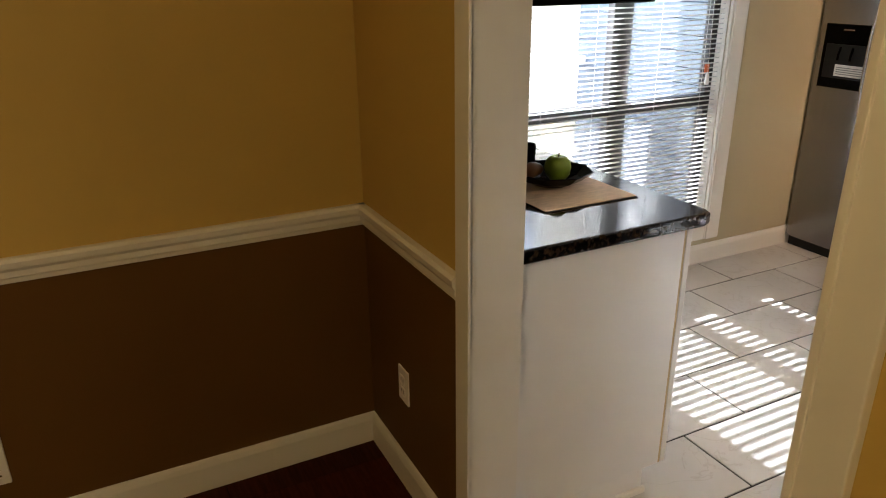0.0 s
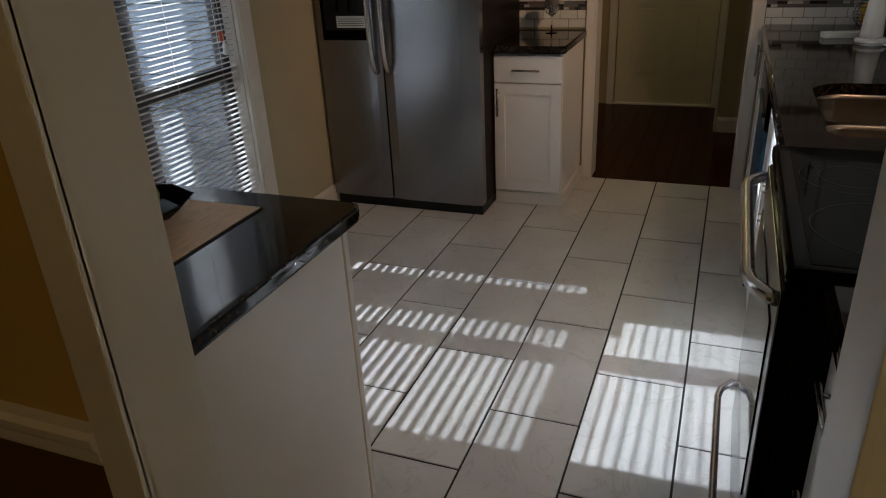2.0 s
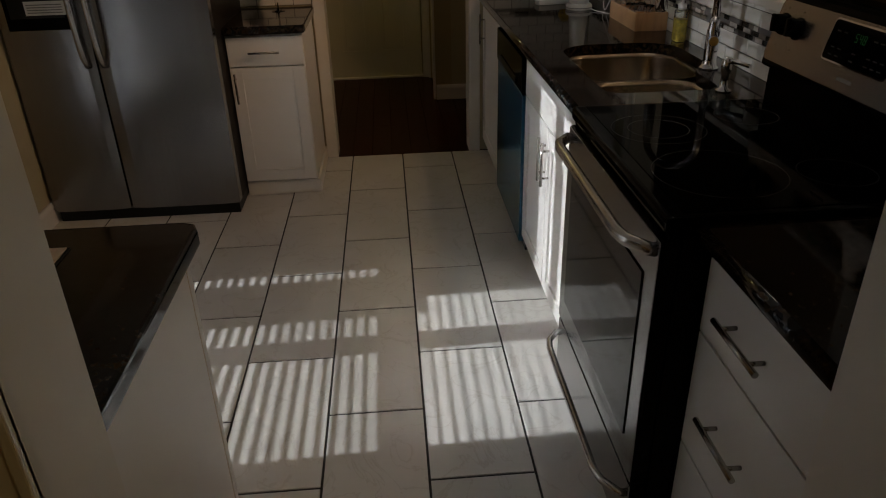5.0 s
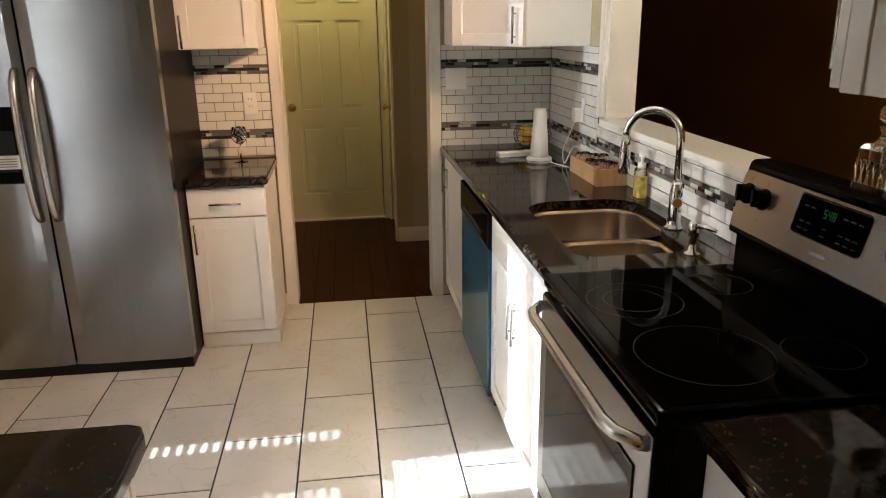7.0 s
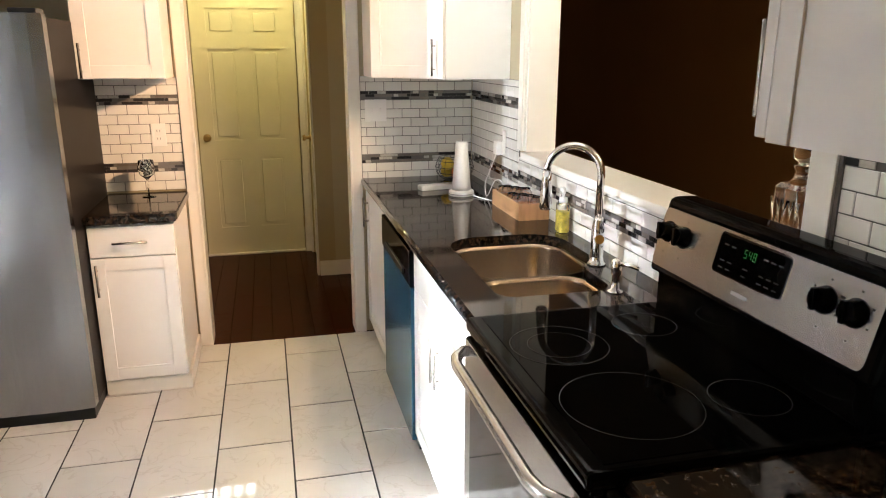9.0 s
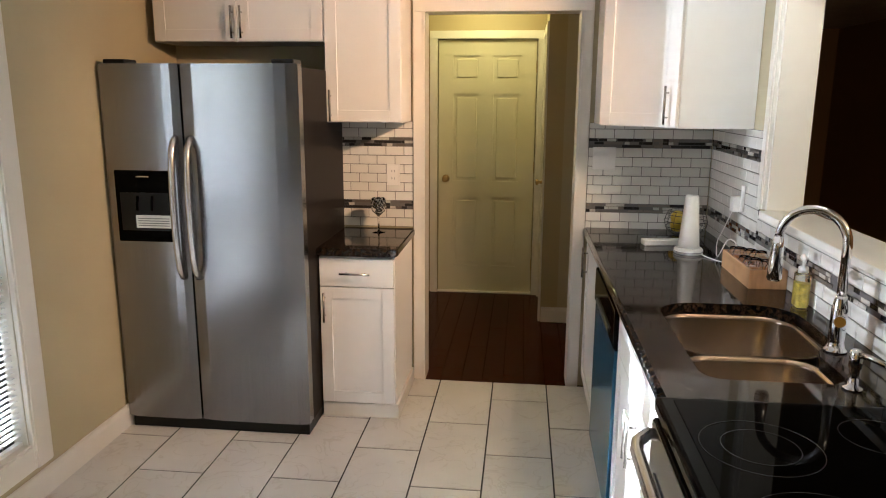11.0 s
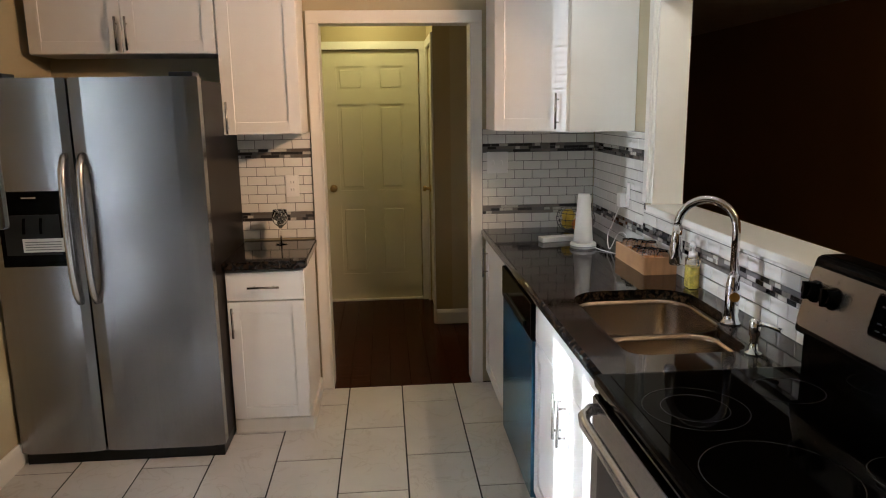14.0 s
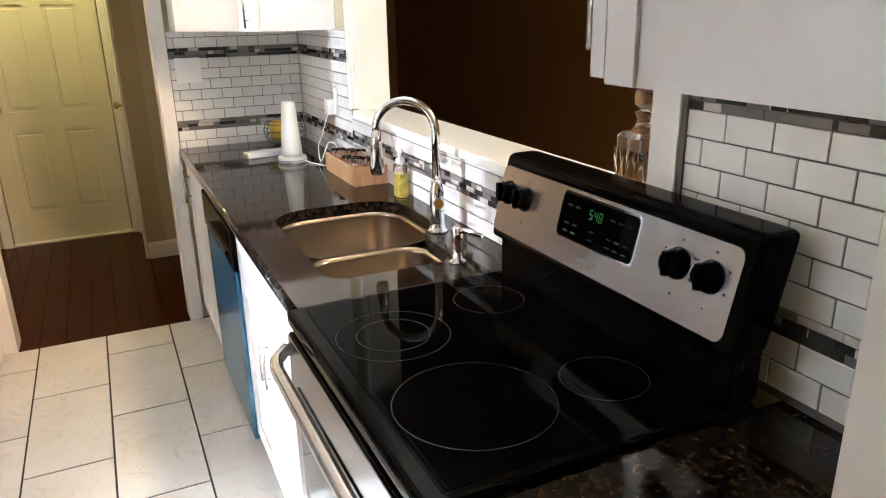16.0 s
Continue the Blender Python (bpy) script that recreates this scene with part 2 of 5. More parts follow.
def thing(name, label, category, at=(0, 0, 0), group=""):
    """An empty at a thing's base; its parts are made in world places and hung on it."""
    ob = new(name)
    ob.location = at
    ob.empty_display_size = 0.05
    tagged(ob, label, category, group)
    return ob


def hang(thing_ob):
    """Keeps parts built in world places where they are under a moved empty."""
    inv = Matrix.Translation(-Vector(thing_ob.location))
    for c in thing_ob.children:
        if c.matrix_parent_inverse == Matrix.Identity(4):
            c.matrix_parent_inverse = inv
    return thing_ob


def structure(name, bm, mat, label="", category=""):
    return tagged(part(name, bm, mat), label, category, kind="structure")


def arc(cx, cy, r, a0, a1, n):
    return [(cx + r * math.cos(radians(a0 + (a1 - a0) * k / n)), cy + r * math.sin(radians(a0 + (a1 - a0) * k / n))) for k in range(n + 1)]


# ---- the plan ----
XP0, XP1 = 1.572, 1.693          # wall between dining room and kitchen
XF, XFB = 5.25, 5.37            # far kitchen wall
YL, YR = 2.245, -0.640           # window wall and sink wall
DA, DB = 0.024, 0.853            # doorway between dining room and kitchen
FA, FB = 0.065, 0.866             # far doorway
DOOR_H, CEILING = 2.03, 2.44
YA = 1.575                       # dining room's side wall
RAIL = 0.839
WX0, WX1, WZ0, WZ1 = 2.57, 3.780, 0.24, 2.06   # window opening
PX0, PX1, PZ0, PZ1 = 2.58, 4.36, 1.13, 2.04   # opening over the sink
SX0, SX1 = 2.225, 2.968         # stove
COUNTER = 0.914


def wall_with_hole(bm, axis, lo, hi, a0, a1, z0, z1, ha0, ha1, hz0, hz1):
    """A wall whose thickness lies along axis from lo to hi, with one hole."""
    def add(p0, p1, q0, q1):
        if p1 - p0 < 1e-4 or q1 - q0 < 1e-4:
            return
        if axis == "x":
            box(bm, lo, hi, p0, p1, q0, q1)
        else:
            box(bm, p0, p1, lo, hi, q0, q1)
    add(a0, ha0, z0, z1)
    add(ha1, a1, z0, z1)
    add(ha0, ha1, z0, hz0)
    add(ha0, ha1, hz1, z1)
    return bm


structure("wall_far", wall_with_hole(bmesh.new(), "x", XF, XFB, YR, YL, 0, CEILING, FA - 0.012, FB + 0.012, 0, DOOR_H + 0.012), TAN, "tan painted kitchen wall with a doorway", "wall")
structure("wall_window", wall_with_hole(bmesh.new(), "y", YL, YL + 0.14, XP1, XFB, 0, CEILING, WX0, WX1, WZ0, WZ1), TAN, "tan painted kitchen wall round a tall window", "wall")
structure("wall_sink", wall_with_hole(bmesh.new(), "y", YR - 0.13, YR, XP0 + 0.06, XFB, 0, CEILING, PX0 - 0.014, PX1 + 0.014, PZ0 - 0.002, PZ1 + 0.014), TAN, "tan painted wall with an opening over the sink", "wall")
bm = bmesh.new()
wall_with_hole(bm, "x", XP0 + 0.06, XP1, YR, YL + 0.14, 0, CEILING, DA - 0.014, DB + 0.014, 0, DOOR_H + 0.014)
structure("wall_partition_kitchen", bm, TAN, "tan kitchen side of the wall between the rooms", "wall")
bm = bmesh.new()
for y0, y1 in ((YR - 0.13, DA - 0.014), (DB + 0.014, YA)):
    box(bm, XP0, XP0 + 0.06, y0, y1, RAIL, CEILING)
box(bm, XP0, XP0 + 0.06, DA - 0.014, DB + 0.014, DOOR_H + 0.014, CEILING)
structure("wall_partition_dining", bm, GOLD, "golden tan wall above a chair rail", "wall")
structure("wall_partition_dado", boxes((XP0, XP0 + 0.06, YR - 0.13, DA - 0.014, 0, RAIL), (XP0, XP0 + 0.06, DB + 0.014, YA, 0, RAIL)), BROWN, "dark brown wall below a chair rail", "wall")
structure("wall_dining", boxes((-2.6, XP0 + 0.06, YA, YA + 0.12, RAIL, CEILING)), GOLD, "golden tan wall above a chair rail", "wall")
structure("wall_dining_dado", boxes((-2.6, XP0 + 0.06, YA, YA + 0.12, 0, RAIL)), BROWN, "dark brown wall below a chair rail", "wall")
structure("wall_dining_back", boxes((-2.72, -2.6, -3.6, YA + 0.12, 0, CEILING)), GOLD, "golden tan wall", "wall")
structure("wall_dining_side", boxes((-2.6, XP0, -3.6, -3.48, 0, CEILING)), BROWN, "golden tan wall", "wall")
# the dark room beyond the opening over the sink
structure("wall_dark_room_far", boxes((XP0, 11.1, -3.6, -3.48, 0, CEILING)), BROWN_LIT, "brown wall of the next room, lightened as if lit", "wall")
structure("wall_dark_room_end", boxes((11.0, 11.12, -3.48, YR - 0.13, 0, CEILING)), BROWN_LIT, "brown wall of the next room, lightened as if lit", "wall")
# hall
HX, HL, HR, HJ = 7.14, 1.16, 0.185, 6.42
structure("wall_hall_end", wall_with_hole(bmesh.new(), "x", HX, HX + 0.12, -0.9, HL, 0, CEILING, 0.245, 1.024, 0, 2.04), OLIVE, "olive yellow hall wall", "wall")
structure("wall_hall_left", boxes((XFB, HX + 0.12, HL, HL + 0.12, 0, CEILING)), OLIVE, "olive yellow hall wall", "wall")
structure("wall_hall_right", wall_with_hole(bmesh.new(), "y", HR - 0.12, HR, HJ, HX, 0, CEILING, HJ + 0.066, HX - 0.06, 0, 2.04), OLIVE, "olive yellow hall wall", "wall")
structure("wall_hall_nib", boxes((HJ, HJ + 0.12, -0.9, HR - 0.12, 0, CEILING)), TAN, "tan hall wall", "wall")
structure("wall_hall_side", boxes((XFB, 11.0, -0.99, -0.9, 0, CEILING)), TAN, "tan hall wall", "wall")
# unseen panel added behind the door to keep sky light from leaking in
structure("wall_hall_backing", boxes((HX + 0.13, HX + 0.2, -0.9, HL + 0.2, 0, CEILING)), OLIVE, "unseen panel that stops light leaking round the hall door", "wall")
structure("ceiling", boxes((-2.72, 11.12, -3.6, YL + 0.14, CEILING, CEILING + 0.1)), CEIL, "white stippled ceiling", "ceiling")
structure("subfloor", boxes((-2.72, 11.12, -3.6, YL + 0.14, -0.12, -0.016)), GROUT, "dark floor base", "floor")

# floor boards of dining room and hall
def boards(name, x0, x1, y0, y1, width, length, label):
    base = structure(name, boxes((x0, x1, y0, y1, -0.016, -0.012)), WOOD, label, "floor")
    rng = random.Random(5)
    shapes = {}
    n = int(math.ceil((y1 - y0) / width))
    for j in range(n):
        ya, yb = y0 + j * width, min(y0 + (j + 1) * width, y1)
        x = x0 - rng.random() * length
        while x < x1:
            a, b = max(x, x0), min(x + length, x1)
            if b - a > 0.02:
                key = (round(b - a, 3), round(yb - ya, 3))
                if key not in shapes:
                    shapes[key] = mesh_of(box(bmesh.new(), 0.0008, b - a - 0.0008, 0.0008, yb - ya - 0.0008, 0, 0.012, bevel=0.0012, seg=1), "board", WOOD)
                ob = new("board", shapes[key])
                ob.parent = base
                ob.location = (a, ya, -0.012)
            x += length
    return base


# crown moulding, skirting, chair rail: profiles run along walls
def moulding(bm, profile, p, q, out):
    """Runs a profile of (out, up) from p to q on the floor plan; out is the way off the wall."""
    (x0, y0), (x1, y1) = p, q
    a = [bm.verts.new((x0 + out[0] * u, y0 + out[1] * u, v)) for u, v in profile]
    b = [bm.verts.new((x1 + out[0] * u, y1 + out[1] * u, v)) for u, v in profile]
    n = len(profile)
    for k in range(n):
        bm.faces.new((a[k], a[(k + 1) % n], b[(k + 1) % n], b[k]))
    bm.faces.new(a[::-1])
    bm.faces.new(b)


CROWN = [(0.000, CEILING), (0.048, CEILING), (0.048, CEILING - 0.009), (0.039, CEILING - 0.013), (0.031, CEILING - 0.024), (0.017, CEILING - 0.036), (0.011, CEILING - 0.042), (0.011, CEILING - 0.052), (0.000, CEILING - 0.055)]
SKIRT = [(0, 0.0), (0.014, 0.0), (0.014, 0.085), (0.010, 0.100), (0.006, 0.108), (0, 0.110)]
CHAIR = [(0, 0.807), (0.01, 0.807), (0.012, 0.821), (0.02, 0.825), (0.02, 0.841), (0.026, 0.851), (0.028, 0.867), (0.02, 0.875), (0, 0.875)]
bm = bmesh.new()
moulding(bm, CROWN, (XP1, YL), (XF, YL), (0, -1))
moulding(bm, CROWN, (XF, YL), (XF, YR), (-1, 0))
moulding(bm, CROWN, (XP1, YR), (XF, YR), (0, 1))
structure("crown_moulding", bm, TRIM, "white crown moulding round the kitchen", "trim")
bm = bmesh.new()
moulding(bm, SKIRT, (2.4, YL), (XF - 0.05, YL), (0, -1))
structure("baseboard_kitchen", bm, TRIM, "white painted baseboard", "trim")
bm = bmesh.new()
moulding(bm, [(u, v * 1.01) for u, v in SKIRT], (-2.6, YA), (XP0, YA), (0, -1))
moulding(bm, [(u, v * 1.01) for u, v in SKIRT], (XP0, YA), (XP0, DB + 0.074), (-1, 0))
moulding(bm, [(u, v * 1.01) for u, v in SKIRT], (XP0, DA - 0.074), (XP0, YR - 0.13), (-1, 0))
structure("baseboard_dining", bm, TRIM, "white painted baseboard", "trim")
bm = bmesh.new()
moulding(bm, CHAIR, (-2.6, YA), (XP0, YA), (0, -1))
moulding(bm, CHAIR, (XP0, YA), (XP0, DB + 0.070), (-1, 0))
moulding(bm, CHAIR, (XP0, DA - 0.070), (XP0, YR - 0.13), (-1, 0))
structure("chair_rail", bm, TRIM, "white moulded chair rail", "trim")
bm = bmesh.new()
moulding(bm, SKIRT, (HJ, HR - 0.004), (HJ, -0.9), (-1, 0))
moulding(bm, SKIRT, (HJ, HR), (HJ + 0.003, HR), (0, 1))
moulding(bm, SKIRT, (XFB, HL), (HX, HL), (0, -1))
structure("baseboard_hall", bm, TRIM, "white painted baseboard", "trim")


def casing_x(name, x, out, ya, yb, top, width, label, thick=0.018):
    """A door casing on a wall facing out (+1 or -1 along x)."""
    bm = bmesh.new()
    x0, x1 = sorted((x, x + out * thick))
    xi0, xi1 = sorted((x, x + out * (thick - 0.005)))
    for y0, y1, s in ((ya - width, ya, -1), (yb, yb + width, 1)):
        box(bm, x0, x1, y0, y1, 0, top, bevel=0.003)
        e0, e1 = (y1 - 0.012, y1 + 0.0) if s < 0 else (y0, y0 + 0.012)
        box(bm, xi0 + out * 0.010, xi1 + out * 0.010, e0, e1, 0, top - 0.002, bevel=0.002)
    box(bm, x0 , x1, ya - width, yb + width, top, top + width, bevel=0.003)
    return structure(name, bm, TRIM, label, "door frame")


casing_x("door_frame_far", XF, -1, FA, FB, DOOR_H, 0.065, "white painted casing round the far doorway")
structure("door_jamb_far", boxes((XF - 0.012, XFB + 0.012, FA - 0.012, FA, 0, DOOR_H), (XF - 0.012, XFB + 0.012, FB, FB + 0.012, 0, DOOR_H), (XF - 0.012, XFB + 0.012, FA, FB, DOOR_H, DOOR_H + 0.012)), TRIM, "white painted door jamb", "door frame")
casing_x("door_frame_dining", XP0, -1, DA, DB, DOOR_H, 0.072, "cream painted casing round the kitchen doorway")
structure("door_jamb_dining", boxes((XP0 - 0.004, XP1 + 0.004, DA - 0.014, DA, 0, DOOR_H), (XP0 - 0.004, XP1 + 0.004, DB, DB + 0.014, 0, DOOR_H), (XP0 - 0.004, XP1 + 0.004, DA, DB, DOOR_H, DOOR_H + 0.014)), TRIM, "cream painted door jamb", "door frame")
casing_x("door_frame_hall", HX, -1, 0.245, 1.024, 2.04, 0.06, "cream painted casing of the hall door")
# ---- cabinets and counters ----
def bar_handle(parent, a, b, off, r=0.0055):
    """A bar pull from a to b with two posts; off is the way off the door, with its length."""
    a, b, off = Vector(a), Vector(b), Vector(off)
    d = (b - a).normalized()
    bm = tube(bmesh.new(), [a + off, b + off], r, 10)
    for p in (a + d * 0.03, b - d * 0.03):
        tube(bm, [p, p + off], r * 0.75, 8)
    return part("handle", bm, NICKEL, parent, "satin nickel bar handle")


def shaker(name, parent, origin, u, w, h, rail=0.058, thick=0.019, flat=False):
    """A framed door or drawer front: origin at its lower corner on the carcass face, u along it, seen from u x z."""
    o, u = Vector(origin), Vector(u).normalized()
    n = u.cross(Vector((0, 0, 1)))
    z = Vector((0, 0, 1))
    def slab(a0, a1, c0, c1, d0, d1, bev):
        lo, bm = bmesh.new(), bmesh.new()
        box(lo, a0, a1, c0, c1, d0, d1, bevel=bev)
        idx = {}
        for v in lo.verts:
            idx[v] = bm.verts.new(o + u * v.co.x + z * v.co.y + n * v.co.z)
        for f in lo.faces:
            bm.faces.new([idx[v] for v in f.verts])
        lo.free()
        return bm
    if flat:
        return part(name, slab(0, w, 0, h, 0, thick, 0.002), WHITE, parent)
    leaf = part(name, slab(rail - 0.002, w - rail + 0.002, rail - 0.002, h - rail + 0.002, 0.001, thick - 0.008, 0.0), WHITE, parent)
    part("stile", slab(0, rail, 0, h, 0, thick, 0.0015), WHITE, leaf)
    part("stile", slab(w - rail, w, 0, h, 0, thick, 0.0015), WHITE, leaf)
    part("rail", slab(rail, w - rail, 0, rail, 0, thick - 0.0004, 0.0015), WHITE, leaf)
    part("rail", slab(rail, w - rail, h - rail, h, 0, thick - 0.0004, 0.0015), WHITE, leaf)
    return leaf


# left of the far doorway: drawer base, counter on it
BCX, BY0, BY1 = 4.705, 0.943, 1.318
base = thing("base_cabinet", "white shaker base cabinet with one drawer and door", "cabinet", (4.98, 1.12, 0))
part("body", boxes((BCX, XF - 0.002, BY0, BY1, 0.075, 0.844)), WHITE, base)
part("toe_kick", boxes((BCX - 0.004, XF - 0.02, BY0 - 0.014, BY1, 0.0, 0.075), bevel=0.003), TRIM, base, "white base moulding round the foot")
dr = shaker("drawer_front", base, (BCX, BY1 - 0.004, 0.690), (0, -1, 0), BY1 - BY0 - 0.008, 0.140, flat=True)
bar_handle(dr, (BCX - 0.019, 1.21, 0.757), (BCX - 0.019, 1.06, 0.757), (-0.026, 0, 0))
do = shaker("door", base, (BCX, BY1 - 0.004, 0.085), (0, -1, 0), BY1 - BY0 - 0.008, 0.599)
bar_handle(do, (BCX - 0.019, 1.290, 0.66), (BCX - 0.019, 1.290, 0.51), (-0.026, 0, 0))
hang(base)
bm = prism(bmesh.new(), [(XF - 0.003, BY0 - 0.018), (XF - 0.003, BY1 + 0.003), (BCX - 0.045, BY1 + 0.003), (BCX - 0.045, BY0 + 0.012)] + [(BCX - 0.036, BY0 - 0.012), (BCX - 0.015, BY0 - 0.018)], 0.8445, 0.884)
bmesh.ops.bevel(bm, geom=[e for e in bm.edges if abs(e.verts[0].co.z - e.verts[1].co.z) < 1e-6], offset=0.006, segments=2, affect="EDGES")
tagged(part("countertop", bm, GRANITE), "polished black granite counter on a small cabinet", "countertop")

# wall cabinets beside and over the fridge
UX, UZ0, UZ1 = 4.95, 1.47, 2.22
up = thing("wall_cabinet", "tall white shaker wall cabinet with one door", "cabinet", (5.1, 1.14, UZ0))
part("body", boxes((UX, XF - 0.002, 0.945, 1.325, UZ0, UZ1)), WHITE, up)
do = shaker("door", up, (UX, 1.323, UZ0 + 0.003), (0, -1, 0), 0.376, UZ1 - UZ0 - 0.006)
bar_handle(do, (UX - 0.019, 1.300, 1.63), (UX - 0.019, 1.300, 1.475), (-0.026, 0, 0))
hang(up)
up = thing("fridge_wall_cabinet", "short white two-door wall cabinet above the fridge", "cabinet", (5.1, 1.76, 1.86))
part("body", boxes((UX, XF - 0.002, 1.328, 2.197, 1.86, UZ1)), WHITE, up)
for ya, hy in ((2.195, 1.785), (1.762, 1.738)):
    do = shaker("door", up, (UX, ya, 1.863), (0, -1, 0), 0.430, UZ1 - 1.866)
    bar_handle(do, (UX - 0.019, hy, 2.03), (UX - 0.019, hy, 1.875), (-0.026, 0, 0))
hang(up)

# diagonal corner wall cabinet
CX0, CY0 = 4.61, -0.025
corner = thing("corner_wall_cabinet", "white corner wall cabinet with an angled door", "cabinet", (5.0, -0.4, UZ0))
outline = [(XF - 0.002, YR + 0.002), (XF - 0.002, CY0), (CX0 + 0.30, CY0), (CX0, CY0 - 0.30), (CX0, YR + 0.002)]
part("body", prism(bmesh.new(), outline, UZ0, UZ1), WHITE, corner)
u = Vector((-1, -1, 0)).normalized()
do = shaker("door", corner, Vector((CX0 + 0.30, CY0, UZ0 + 0.003)) + u * 0.006, u, 0.412, UZ1 - UZ0 - 0.006)
nrm = u.cross(Vector((0, 0, 1)))
hp = Vector((CX0 + 0.30, CY0, 0)) + u * 0.375 + nrm * 0.019
bar_handle(do, hp + Vector((0, 0, 1.65)), hp + Vector((0, 0, 1.485)), nrm * 0.026)
hang(corner)

# sink run: sink cabinet, dishwasher, end cabinet
DW0, DW1 = 3.845, 4.52
FACE = -0.030
sink_cab = thing("sink_cabinet", "white shaker sink base cabinet with two doors", "cabinet", (3.4, -0.3, 0))
part("body", boxes((SX1 + 0.006, 3.08, YR + 0.02, FACE - 0.001, 0.095, 0.874), (3.08, DW0 - 0.003, -0.06, FACE - 0.001, 0.095, 0.874), (3.08, DW0 - 0.003, YR + 0.02, -0.06, 0.095, 0.5)), WHITE, sink_cab)
part("toe_kick", boxes((SX1 + 0.006, DW0 - 0.003, YR + 0.02, FACE - 0.05, 0.0, 0.095)), WHITE, sink_cab)
shaker("false_drawer_front", sink_cab, (DW0 - 0.006, FACE, 0.725), (-1, 0, 0), DW0 - SX1 - 0.016, 0.142, flat=True)
mid = (SX1 + DW0) / 2
for xa, hx in ((DW0 - 0.006, mid + 0.03), (mid - 0.002, mid - 0.03)):
    do = shaker("door", sink_cab, (xa, FACE, 0.10), (-1, 0, 0), (DW0 - SX1) / 2 - 0.010, 0.620)
    bar_handle(do, (hx, FACE + 0.019, 0.68), (hx, FACE + 0.019, 0.52), (0, 0.026, 0))
hang(sink_cab)

dish = thing("dishwasher", "dishwasher with a black panel and blue film on its door", "dishwasher", (4.22, -0.3, 0))
part("body", boxes((DW0 + 0.003, DW1 - 0.003, YR + 0.03, FACE, 0.02, 0.868)), BLACKS, dish)
part("door", boxes((DW0 + 0.004, DW1 - 0.004, FACE, FACE + 0.030, 0.065, 0.715), bevel=0.004), BLUEF, dish, "steel door under blue protective film")
pan = part("control_panel", boxes((DW0 + 0.004, DW1 - 0.004, FACE, FACE + 0.036, 0.720, 0.866), bevel=0.006), BLACKG, dish, "black control panel with a pocket handle")
part("pocket_handle", boxes((DW0 + 0.12, DW1 - 0.12, FACE + 0.0365, FACE + 0.043, 0.742, 0.762), bevel=0.002), BLACKS, pan)
part("kick_plate", boxes((DW0 + 0.004, DW1 - 0.004, FACE - 0.05, FACE - 0.045, 0.0, 0.062)), BLACKS, dish)
hang(dish)

end = thing("end_cabinet", "narrow white base cabinet beside the doorway", "cabinet", (4.9, -0.3, 0))
part("body", boxes((DW1 + 0.004, XF - 0.003, YR + 0.02, FACE, 0.095, 0.874)), WHITE, end)
part("toe_kick", boxes((DW1 + 0.004, XF - 0.003, YR + 0.02, FACE - 0.045, 0.0, 0.095)), WHITE, end)
do = shaker("door", end, (XF - 0.07, FACE, 0.10), (-1, 0, 0), XF - DW1 - 0.08, 0.762)
bar_handle(do, (5.10, FACE + 0.019, 0.83), (5.10, FACE + 0.019, 0.67), (0, 0.026, 0))
hang(end)

# drawers beside the stove
FACE_D = -0.085
drawers = thing("drawer_cabinet", "white base cabinet with three drawers", "cabinet", (1.93, -0.3, 0))
part("body", boxes((XP1 + 0.003, SX0 - 0.006, YR + 0.02, FACE_D, 0.095, 0.874)), WHITE, drawers)
part("toe_kick", boxes((XP1 + 0.003, SX0 - 0.006, YR + 0.02, FACE_D - 0.05, 0.0, 0.095)), WHITE, drawers)
for z0, z1 in ((0.685, 0.866), (0.400, 0.680), (0.103, 0.395)):
    fr = shaker("drawer_front", drawers, (SX0 - 0.009, FACE_D, z0), (-1, 0, 0), SX0 - XP1 - 0.016, z1 - z0, flat=True)
    zh = (z0 + z1) / 2 if z1 - z0 < 0.2 else z1 - 0.135
    bar_handle(fr, (2.112, FACE_D + 0.019, zh), (1.948, FACE_D + 0.019, zh), (0, 0.030, 0), 0.006)
hang(drawers)

# wall cabinet on the partition, its end towards the doorway
wc = thing("wall_cabinet", "white wall cabinet with a plain end panel", "cabinet", (1.82, -0.35, UZ0))
part("body", boxes((XP1 + 0.002, 1.962, YR + 0.014, -0.058, 1.489, 2.22)), WHITE, wc)
part("face_frame", boxes((1.962, 1.998, YR + 0.014, -0.054, 1.489, 2.22), bevel=0.0015), WHITE, wc)
do = shaker("door", wc, (2.004, -0.640 + 0.016, 1.493), (0, 1, 0), 0.566, 0.723)
bar_handle(do, (2.023, -0.085, 1.626), (2.023, -0.085, 1.513), (0.033, 0, 0), 0.0065)
hang(wc)

# granite counters of the sink run, with the sink cut out
def slab_edges(bm, off=0.007):
    bm.edges.ensure_lookup_table()
    es = [e for e in bm.edges if abs(e.verts[0].co.z - e.verts[1].co.z) < 1e-6]
    bmesh.ops.bevel(bm, geom=es, offset=off, segments=3, affect="EDGES", profile=0.6)
    return bm


def rounded(x0, x1, y0, y1, r, n=6):
    return arc(x1 - r, y1 - r, r, 0, 90, n) + arc(x0 + r, y1 - r, r, 90, 180, n) + arc(x0 + r, y0 + r, r, 180, 270, n) + arc(x1 - r, y0 + r, r, 270, 360, n)


